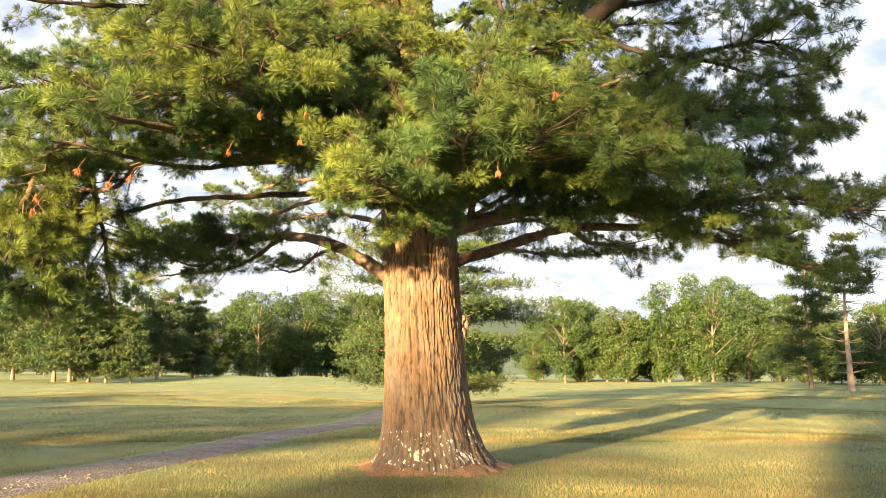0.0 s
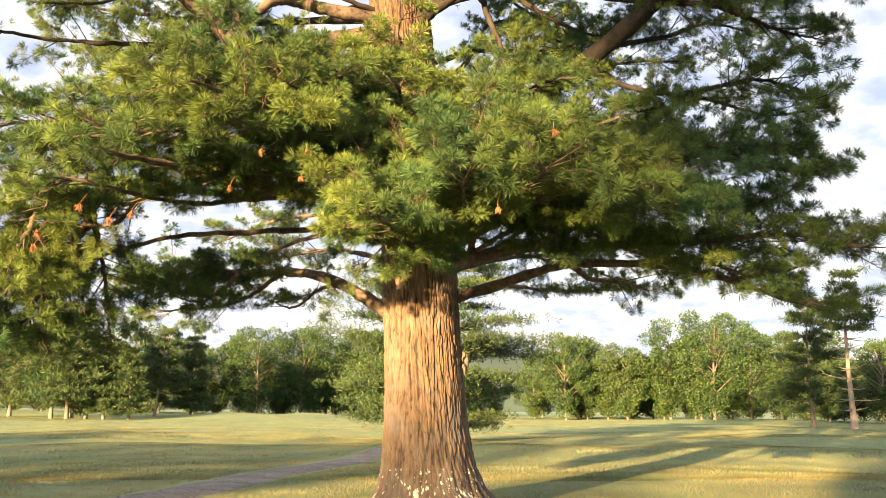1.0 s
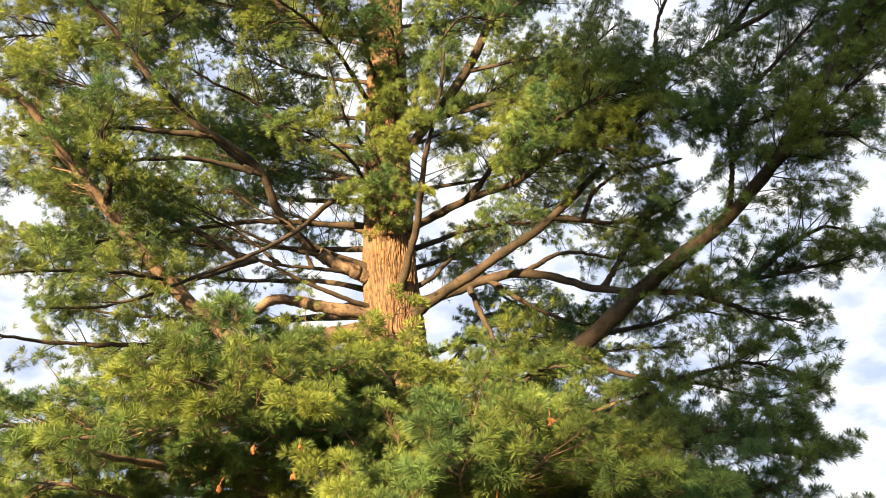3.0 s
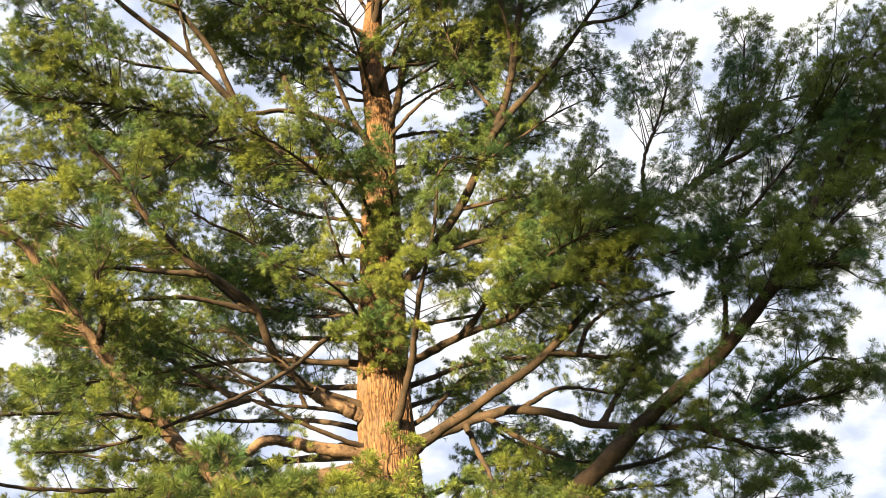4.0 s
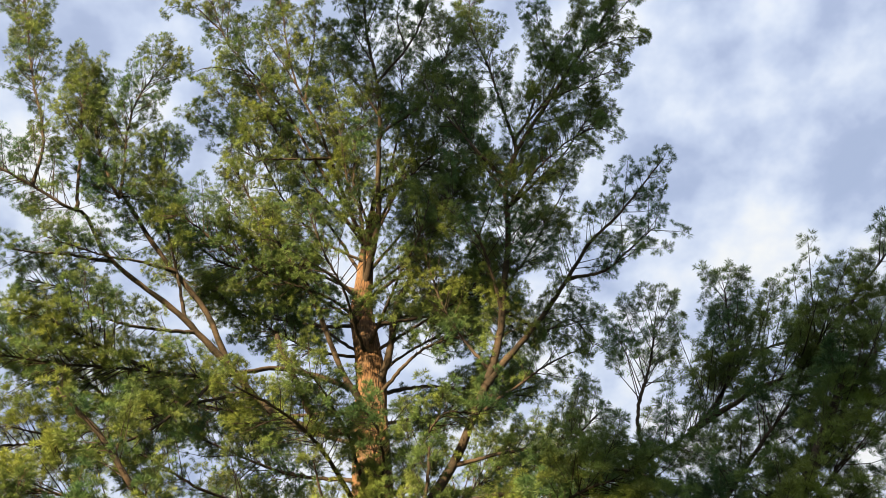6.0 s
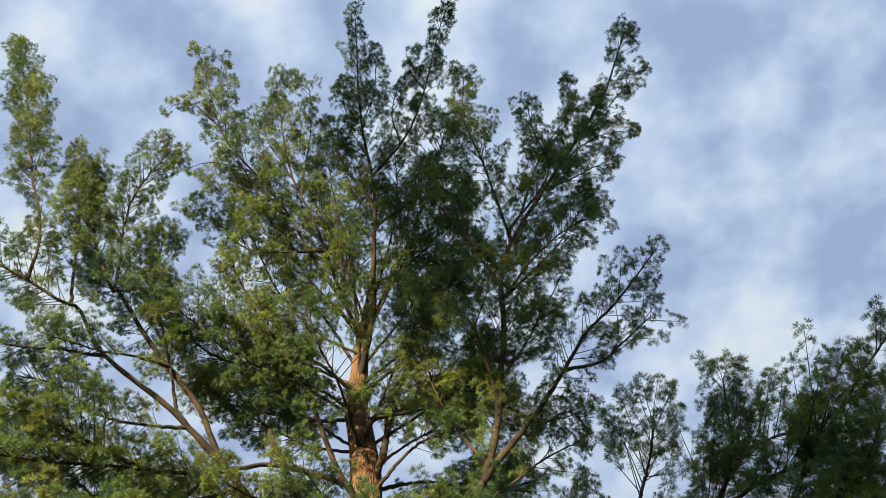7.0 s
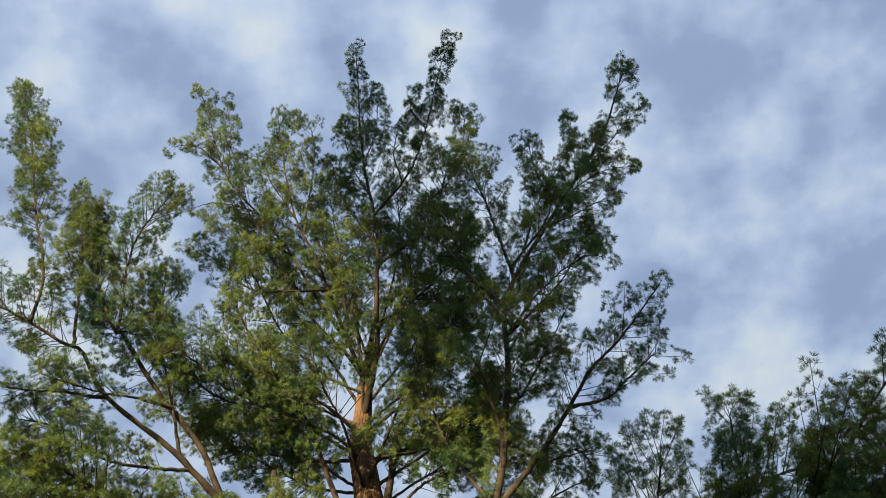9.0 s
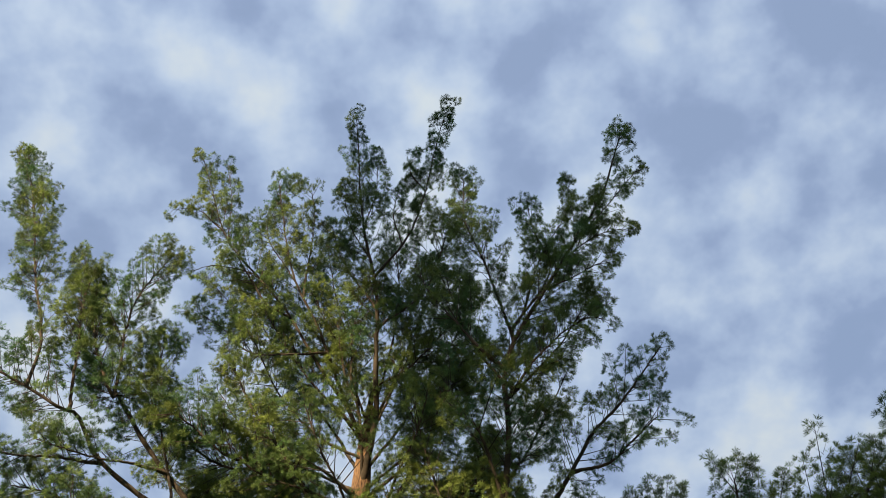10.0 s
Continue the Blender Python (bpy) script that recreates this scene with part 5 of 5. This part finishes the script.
# ---- ground ----
def terrain(x, y):
    """Height of the land: level round the pine, with long low swells far off."""
    far = np.clip((y - 45) / 90, 0, 1) ** 2
    left = np.clip((-x + 15) / 70, 0, 1)
    z = 0.10 * np.sin(x * 0.11 + 1.0) * np.sin(y * 0.09) * np.clip((np.hypot(x, y - 13) - 6) / 12, 0, 1)
    off = np.clip((np.hypot(x + 0.5, y - 12) - 5) / 14, 0, 1)
    z = z + off * (0.075 * np.sin(0.42 * y + 0.9 * np.sin(0.13 * x)) + 0.12 * np.sin(0.19 * y - 0.07 * x + 1.6 * np.sin(0.06 * x + 0.05 * y)) + 0.05 * np.sin(0.5 * x + 0.22 * y))
    z = z + far * (0.4 * np.sin(x * 0.045 + 0.5) + 1.5 * left)
    z = z + 0.30 * np.exp(-(((x + 9.0) / 1.9) ** 4 + ((y - 15.6) / 1.3) ** 4))
    z = z + 0.9 * np.exp(-(((x + 29) / 7) ** 2 + ((y - 118) / 5) ** 2)) + 0.7 * np.exp(-(((x + 20) / 5) ** 2 + ((y - 128) / 5) ** 2))
    z = z + 0.12 * np.exp(-((x + 0.14) ** 2 + (y - TREE_Y) ** 2) / 3.0)
    return z


def spaced(lo, hi, near, fine, growth):
    out, step, a = [near], fine, near
    while a < hi:
        a += step
        step *= growth
        out.append(a)
    a, step = near, fine
    while a > lo:
        a -= step
        step *= growth
        out.insert(0, a)
    return np.array(out)


gx, gy = spaced(-2500, 2500, 0.0, 0.5, 1.06), spaced(-2500, 4000, 14.0, 0.5, 1.06)
X, Y = np.meshgrid(gx, gy)
gv = np.stack([X, Y, terrain(X, Y)], -1).reshape(-1, 3)
nx = len(gx)
i = (np.arange(len(gy) - 1)[:, None] * nx + np.arange(nx - 1)[None]).ravel()
ground = new("ground", fast_mesh("ground", gv, np.stack([i, i + 1, i + nx + 1, i + nx], -1), LAWN, True))
tagged(ground, "wide mown golf course lawn, green with straw-coloured patches", "lawn", kind="structure")


def strip(name, centre, widths, mat, rise, across=14, label="", category=""):
    """A worn strip that lies on the land along a centre line, with ragged edges."""
    c_, ln = curve([(x, y, 0) for x, y in centre], 160)
    wd = np.interp(np.linspace(0, 1, 160), np.linspace(0, 1, len(widths)), widths)
    t_ = unit(np.gradient(c_, axis=0))
    side = np.stack([-t_[:, 1], t_[:, 0], 0 * t_[:, 0]], 1)
    rng = np.random.default_rng(5)
    rag = np.cumsum(rng.normal(0, 0.05, (160, 2)), 0)
    rag = 1 + 0.22 * np.sin(rag * 3)
    off = np.linspace(-1, 1, across)
    sc = np.where(off[None] < 0, rag[:, :1], rag[:, 1:])
    pts = c_[:, None] + side[:, None] * (off[None] * sc * wd[:, None] / 2)[..., None]
    pts[..., 2] = terrain(pts[..., 0], pts[..., 1]) + rise * (1 - 1.6 * np.abs(off) ** 4)[None]
    j = (np.arange(159)[:, None] * across + np.arange(across - 1)[None]).ravel()
    ob = new(name, fast_mesh(name, pts.reshape(-1, 3), np.stack([j, j + across, j + across + 1, j + 1], -1), mat, True))
    return tagged(ob, label, category, kind="structure")


PATH_Y, PATH_X = (8.5, 11.9, 14.4, 19.7, 26.8, 32.0, 45.0), (-6.4, -5.6, -5.05, -4.16, -2.75, -1.8, 0.6)
strip("path", list(zip(PATH_X, PATH_Y)), (2.3, 2.0, 1.7, 1.6, 1.6, 1.5, 1.3), GRAVEL, 0.03,
      label="worn grey gravel cart path crossing the lawn", category="path")

# litter of dead needles round the root collar
k = np.arange(96) * 2 * math.pi / 96
rings = np.linspace(0.55, 1.0, 9)
rng = np.random.default_rng(12)
edge = 1.14 + 0.06 * np.sin(2 * k + 1) + 0.09 * np.sin(5 * k) + 0.06 * np.sin(11 * k + 2) + rng.normal(0, 0.05, 96)
lx = -0.14 + 1.0 * np.cos(k)[None] * edge[None] * rings[:, None]
ly = TREE_Y + 1.12 * np.sin(k)[None] * edge[None] * rings[:, None]
lz = terrain(lx, ly) + (0.13 * (1 - ((rings - 0.55) / 0.45) ** 1.5) - 0.012)[:, None] + rng.normal(0, 0.006, lx.shape)
i = (np.arange(8)[:, None] * 96).ravel()[:, None]
kk = np.arange(96)[None]
litter = new("needle_litter", fast_mesh("needle_litter", np.stack([lx, ly, lz], -1).reshape(-1, 3),
             np.stack([i + kk, i + 96 + kk, i + 96 + (kk + 1) % 96, i + (kk + 1) % 96], -1).reshape(-1, 4), DUFF, True))
tagged(litter, "rust-brown litter of dead needles round the trunk", "litter", kind="structure")


# short grass that stands up from the lawn near the eye
def grass_blades(count, near, deep, crowd, half, size):
    rng = np.random.default_rng(21)
    y = near + deep * rng.uniform(0, 1, count) ** crowd
    x = rng.uniform(-0.58, 0.58, count) * y
    keep = (np.hypot((x + 0.14) / 0.95, (y - TREE_Y) / 1.15) > 0.97 + rng.normal(0, 0.12, count)) & (np.abs(x - np.interp(y, PATH_Y, PATH_X)) > 0.8 + rng.normal(0, 0.08, count))
    x, y = x[keep], y[keep]
    n_ = len(x)
    root = np.stack([x, y, terrain(x, y) - 0.004], 1)
    tall = size * (0.028 + 0.030 * rng.uniform(0, 1, n_) ** 2)[:, None]
    az = rng.uniform(0, 2 * np.pi, n_)
    wide_ = np.stack([np.cos(az), np.sin(az), 0 * az], 1) * half
    lean = np.concatenate([rng.normal(0, 0.45, (n_, 2)), np.ones((n_, 1))], 1) * tall
    v_ = np.stack([root - wide_, root + wide_, root + lean], 1).reshape(-1, 3)
    ob = new("grass", fast_mesh("grass", v_, np.arange(len(v_)).reshape(-1, 3), BLADES))
    return tagged(ob, "short mown grass, green mixed with straw blades", "grass", kind="stuff")


grass_blades(170000, 9.6, 11.0, 1.5, 0.0042, 0.95)
grass_blades(190000, 19.0, 33.0, 1.3, 0.012, 0.9)
grass_blades(170000, 46.0, 110.0, 1.2, 0.034, 1.0)

# loose stones on the path
def path_stones(count):
    rng = np.random.default_rng(61)
    y = 11.0 + 12.0 * rng.uniform(0, 1, count) ** 1.8
    x = np.interp(y, PATH_Y, PATH_X) + rng.normal(0, 0.42, count)
    size = 0.008 + 0.026 * rng.uniform(0, 1, count) ** 4
    ball = np.array([(1, 0, 0), (0, 1, 0), (-1, 0, 0), (0, -1, 0), (0, 0, 0.8), (0, 0, -0.8)], float)
    tri = np.array([(0, 1, 4), (1, 2, 4), (2, 3, 4), (3, 0, 4), (1, 0, 5), (2, 1, 5), (3, 2, 5), (0, 3, 5)])
    v_ = ball[None] * size[:, None, None] * rng.uniform(0.6, 1.3, (count, 6, 1)) + np.stack([x, y, terrain(x, y) + 0.03], 1)[:, None]
    f_ = tri[None] + np.arange(count)[:, None, None] * 6
    ob = new("path_stones", fast_mesh("path_stones", v_.reshape(-1, 3), f_.reshape(-1, 3), GRAVEL))
    return tagged(ob, "loose grey stones scattered along the gravel path", "stones", kind="stuff")


path_stones(450)

# ---- far trees ----
def crown_tree(name, seed, tall, wide, leaf_mat, bark_mat, low, leaf, count):
    """A broadleaved tree: trunk, limbs and a crown of many leaf sprays in uneven lobes."""
    rng = np.random.default_rng(seed)
    top = new(name)
    tr, _ = curve([(0, 0, -0.3), (rng.normal(0, 0.1), rng.normal(0, 0.1), tall * 0.3), (rng.normal(0, 0.3), rng.normal(0, 0.3), tall * 0.62), (rng.normal(0, 0.4), rng.normal(0, 0.4), tall * 0.92)], 14)
    rad = tall * 0.017 * (1 - 0.85 * np.linspace(0, 1, 14))
    woods = [tubes(tr[None], rad[None], 7)]
    lobes, n_l = [], 26
    for k in range(n_l):
        h = low + (0.97 - low) * (k + rng.uniform(0, 1)) / n_l
        env = wide * 0.5 * math.sin(math.pi * min(1, 0.16 + 0.86 * (1 - (h - low) / (1 - low)))) ** 0.8 * rng.uniform(0.5, 1.12)
        az = k * 2.4 + rng.normal(0, 0.4)
        c_ = np.array([env * math.cos(az), env * math.sin(az), tall * h])
        st = tr[int(np.clip(h * 11, 1, 12))] - (0, 0, tall * 0.05)
        bow = (st + c_) / 2 + (0, 0, 0.05 * tall * rng.uniform(0, 1))
        bc, _ = curve([st, bow, c_], 6)
        woods.append(tubes(bc[None], (tall * 0.005 * np.linspace(1, 0.25, 6))[None], 4))
        lobes.append((c_, wide * rng.uniform(0.11, 0.2)))
    wv, wf = joined(*woods)
    part("trunk", fast_mesh("trunk", wv, wf, bark_mat, True), top)
    per = count // n_l
    pos = []
    for c_, r in lobes:
        d = unit(rng.normal(size=(per, 3)))
        pos.append(c_ + d * r * rng.uniform(0.35, 1.08, (per, 1)) ** 0.6 * (1.15, 1.15, 0.8))
    pos = np.concatenate(pos)
    a = unit(rng.normal(size=pos.shape) + (0, 0, 0.2))
    b = unit(np.cross(a, rng.normal(size=pos.shape)))
    sz = leaf * rng.uniform(0.5, 1.2, (len(pos), 1))
    tri = np.stack([pos - a * sz, pos + a * sz * 0.4 + b * sz * 0.7, pos + a * sz * 0.7 - b * sz * 0.6], 1).reshape(-1, 3)
    part("crown", fast_mesh("crown", tri, np.arange(len(tri)).reshape(-1, 3), leaf_mat), top)
    return top


def layered_pine(name, seed, tall, wide, low, count, leaf, bare=0.0, bark=None, sparse=1.0, girth=1.0):
    """A pine with whorls of level limbs that carry flat layers of needle sprays; bare: fraction of the height with dead limbs."""
    rng = np.random.default_rng(seed)
    top = new(name)
    tr, _ = curve([(0, 0, -0.3), (rng.normal(0, 0.1), rng.normal(0, 0.1), tall * 0.5), (rng.normal(0, 0.15), 0, tall)], 16)
    woods = [tubes(tr[None], (girth * tall * 0.0165 * (1 - 0.93 * np.linspace(0, 1, 16)) * (1 + 0.5 * np.exp(-np.linspace(0, 16, 16))))[None], 8)]
    pos, dirs = [], []
    whorls = int(tall / 1.0)
    for k in range(whorls):
        h = low + (0.985 - low) * k / whorls
        reach = wide * 0.5 * (1 - ((h - low) / (1 - low)) ** 1.5) ** 0.8 + 0.25
        for j in range(6):
            if rng.uniform() > sparse:
                continue
            az = j * 1.05 + k * 0.7 + rng.normal(0, 0.25)
            ln = reach * rng.uniform(0.5, 1.1) * (rng.uniform(0.35, 0.9) if h < bare else 1.0)
            out = np.array([math.cos(az), math.sin(az), 0])
            st = np.array([np.interp(h * tall, tr[:, 2], tr[:, 0]), np.interp(h * tall, tr[:, 2], tr[:, 1]), h * tall])
            en = st + out * ln + (0, 0, ln * rng.uniform(-0.15, 0.4) * (0.5 + h))
            bc, _ = curve([st, (st + en) / 2 - (0, 0, 0.04 * ln), en], 6)
            woods.append(tubes(bc[None], (tall * 0.0036 * np.linspace(1, 0.2, 6))[None], 4))
            if h < bare:
                continue
            n_ = max(2, int(count * ln / (whorls * 6 * wide * 0.28 * 8)))
            f = rng.uniform(0.25, 1.05, n_) ** 0.7
            p = st + (en - st) * f[:, None] + rng.normal(0, 1, (n_, 3)) * (0.15 * ln, 0.15 * ln, 0.03 * ln)
            pos.append(np.repeat(p, 8, 0) + rng.normal(0, 0.25 * leaf, (n_ * 8, 3)))
            dirs.append(unit(0.5 * out + rng.normal(0, 0.7, (n_ * 8, 3)) + (0, 0, 0.45)))
    wv, wf = joined(*woods)
    part("trunk", fast_mesh("trunk", wv, wf, bark or FAR_BARK, True), top)
    pos, dirs = np.concatenate(pos), np.concatenate(dirs)
    b = unit(np.cross(dirs, rng.normal(size=pos.shape)))
    sz = leaf * rng.uniform(0.6, 1.3, (len(pos), 1))
    tri = np.stack([pos + dirs * sz - b * sz * 0.10, pos + dirs * sz + b * sz * 0.10, pos - dirs * sz * 0.2], 1).reshape(-1, 3)
    part("crown", fast_mesh("crown", tri, np.arange(len(tri)).reshape(-1, 3), FAR_PINE), top)
    return top


def stand(ob, x, y, turn=0.0, size=1.0):
    ob.matrix_basis = pose(x, y, float(terrain(x, y)), 0, 0, turn) @ Matrix.Scale(size, 4)
    return ob


def plant(proto, x, y, turn, size):
    return copy_thing(proto, pose(x, y, float(terrain(x, y)), 0, 0, turn) @ Matrix.Scale(size / proto.scale[0], 4))


# the pine close behind the great one
near_pine = stand(layered_pine("pine_tree", 31, 15.0, 11.0, 0.07, 150000, 0.17), -0.4, 42.0, 20)
tagged(near_pine, "dense dark green pine standing behind the great trunk", "tree")

# pines at the edge of the lawn
left_pine = stand(layered_pine("pine_tree", 32, 15.0, 11.0, 0.13, 20400, 0.46), -48.4, 109, 0)
tagged(left_pine, "tall green pine with layered limbs on the lawn", "tree", "pine clump on the lawn")
for x, y, turn, size in ((-47.1, 112, 80, 0.95), (-46.0, 108, 200, 0.9), (-44.9, 111, 300, 0.85), (-55, 112, 30, 0.9)):
    plant(left_pine, x, y, turn, size)
slim = stand(layered_pine("pine_tree", 33, 11.0, 6.5, 0.10, 20400, 0.4), -42.3, 110, 0)
tagged(slim, "slender young pine beside the clump", "tree", "young pines")
for x, y, turn, size in ((-38.8, 109, 60, 0.85), (-36.0, 126, 130, 1.1)):
    plant(slim, x, y, turn, size)
lean_pine = stand(layered_pine("pine_tree", 34, 12.5, 8.0, 0.25, 22100, 0.4, bare=0.3, bark=PALE_BARK), -39.2, 120, 0)
tagged(lean_pine, "leaning pine with pale bare lower limbs", "tree")
lean_pine.matrix_basis = lean_pine.matrix_basis @ pose(0, 0, 0, 0, 6, 0)
half_dead = stand(layered_pine("pine_tree", 35, 14.2, 6.4, 0.12, 25500, 0.36, bare=0.6, bark=PALE_BARK, girth=1.2), 34.9, 75.0, 0)
tagged(half_dead, "half dead pine with pale bare lower limbs", "tree")
twin = stand(layered_pine("pine_tree", 36, 12.0, 7.5, 0.12, 27200, 0.36, sparse=0.85), 34.0, 81.0, 0)
tagged(twin, "green pine beside the half dead one", "tree")

# the woods round the lawn
PROTOS = []
for k, (tall, wide, mat) in enumerate(((14.5, 11.0, LEAVES_A), (12.0, 9.5, LEAVES_B), (13.5, 8.0, LEAVES_A), (10.0, 8.5, LEAVES_B))):
    ob = crown_tree("broadleaf_tree", 50 + k, tall, wide, mat, FAR_BARK, 0.10, 0.175, 12500)
    tagged(ob, ("tall deep green broadleaf tree at the wood's edge", "rounded bright green broadleaf tree at the wood's edge",
                "narrow deep green broadleaf tree at the wood's edge", "low bushy green broadleaf tree at the wood's edge")[k], "tree", "trees of the wood's edge")
    PROTOS.append(ob)
rng = np.random.default_rng(8)


def wood_row(x0, y0, x1, y1, count, sizes):
    for k in range(count):
        f = (k + 0.5 + rng.uniform(-0.25, 0.25)) / count
        x, y = x0 + (x1 - x0) * f + rng.normal(0, 1.0), y0 + (y1 - y0) * f + rng.normal(0, 2.0)
        plant(PROTOS[int(rng.integers(0, 4))], x, y, float(rng.uniform(0, 360)), float(rng.uniform(*sizes)))


stand(PROTOS[0], 36.0, 117)
stand(PROTOS[1], 20.5, 131)
stand(PROTOS[2], 31.5, 122)
stand(PROTOS[3], 25.5, 122)
wood_row(17, 128, 62, 112, 11, (0.8, 1.05))
wood_row(13, 140, 75, 124, 11, (0.85, 1.1))
wood_row(-36, 150, -8, 160, 9, (0.9, 1.1))
wood_row(-85, 142, -36, 152, 9, (0.9, 1.15))
wood_row(-80, 158, -5, 172, 10, (1.0, 1.2))
wood_row(-6, 205, 16, 205, 6, (0.8, 1.0))
wood_row(13, 134, 72, 117, 15, (0.5, 0.72))
wood_row(-85, 147, -8, 157, 14, (0.55, 0.8))

# an unseen wood's edge added behind the eye to cast long shadows over the lawn: across the sun's way, height
sun_y, sun_x = -toward.y / math.cos(radians(SUN_HIGH)), -toward.x / math.cos(radians(SUN_HIGH))
shade_tree = stand(crown_tree("broadleaf_tree", 71, 13.5, 8.0, LEAVES_A, FAR_BARK, 0.12, 0.6, 1800), -120, -150)
tagged(shade_tree, "unseen tall broadleaf tree added to shade the lawn", "tree", "trees of the far wood")
for k, (q, tall) in enumerate(((-5.9, 21.0), (-13.6, 25.5), (11.5, 30.0), (18.5, 27.0), (27.0, 28.0), (37.0, 22.5), (48.0, 26.0), (-19.5, 22.6), (-27.0, 22.8), (-35.0, 21.6), (-44.0, 23.0), (-54.0, 21.5), (-66.0, 23.0))):
    s_ = -150 + 5 * math.sin(k * 2.1)
    x, y = q * sun_y + s_ * sun_x, -q * sun_x + s_ * sun_y
    slim_ = (0.25, 0.3)[k] if k < 2 else 0.9
    copy_thing(shade_tree, pose(x, y, float(terrain(x, y)), 0, 0, 47 * k) @ Matrix.Diagonal((slim_ * tall / 13.5, slim_ * tall / 13.5, tall / 13.5, 1)))

# an unseen tall pine and two broadleaf trees, added behind the eye to keep the sun from one side of the great pine:
# across the sun's way, along it
for ob, q, s_, words in ((layered_pine("pine_tree", 37, 36.0, 13.0, 0.08, 26000, 0.45), 3.4, -60, "unseen tall green pine added to block the sun"),
                         (crown_tree("broadleaf_tree", 38, 38.0, 9.0, LEAVES_A, FAR_BARK, 0.17, 0.6, 7800), 0.2, -70, "unseen very tall slim broadleaf tree added to block the sun"),
                         (crown_tree("broadleaf_tree", 39, 39.0, 7.8, LEAVES_A, FAR_BARK, 0.42, 0.6, 9000), 0.2, -84, "unseen very tall slim broadleaf tree added to block the sun")):
    tagged(stand(ob, q * sun_y + s_ * sun_x, -q * sun_x + s_ * sun_y), words, "tree")

# the far hills
hx = np.linspace(-2600, 2600, 140)
hy = np.linspace(0, 900, 14)
HX, HY = np.meshgrid(hx, hy)
HZ = np.sin(np.clip(HY / 900, 0, 1) * math.pi) * (95 + 45 * np.sin(HX * 0.0021 + 0.9) + 20 * np.sin(HX * 0.006 + 2) + 5 * np.sin(HX * 0.031))
hv = np.stack([HX, HY + 1600, HZ - 3], -1).reshape(-1, 3)
i = (np.arange(13)[:, None] * 140 + np.arange(139)[None]).ravel()
tagged(new("backdrop", fast_mesh("backdrop", hv, np.stack([i, i + 1, i + 141, i + 140], -1), HILL, True)), "low wooded hills on the horizon", "hills", kind="structure")
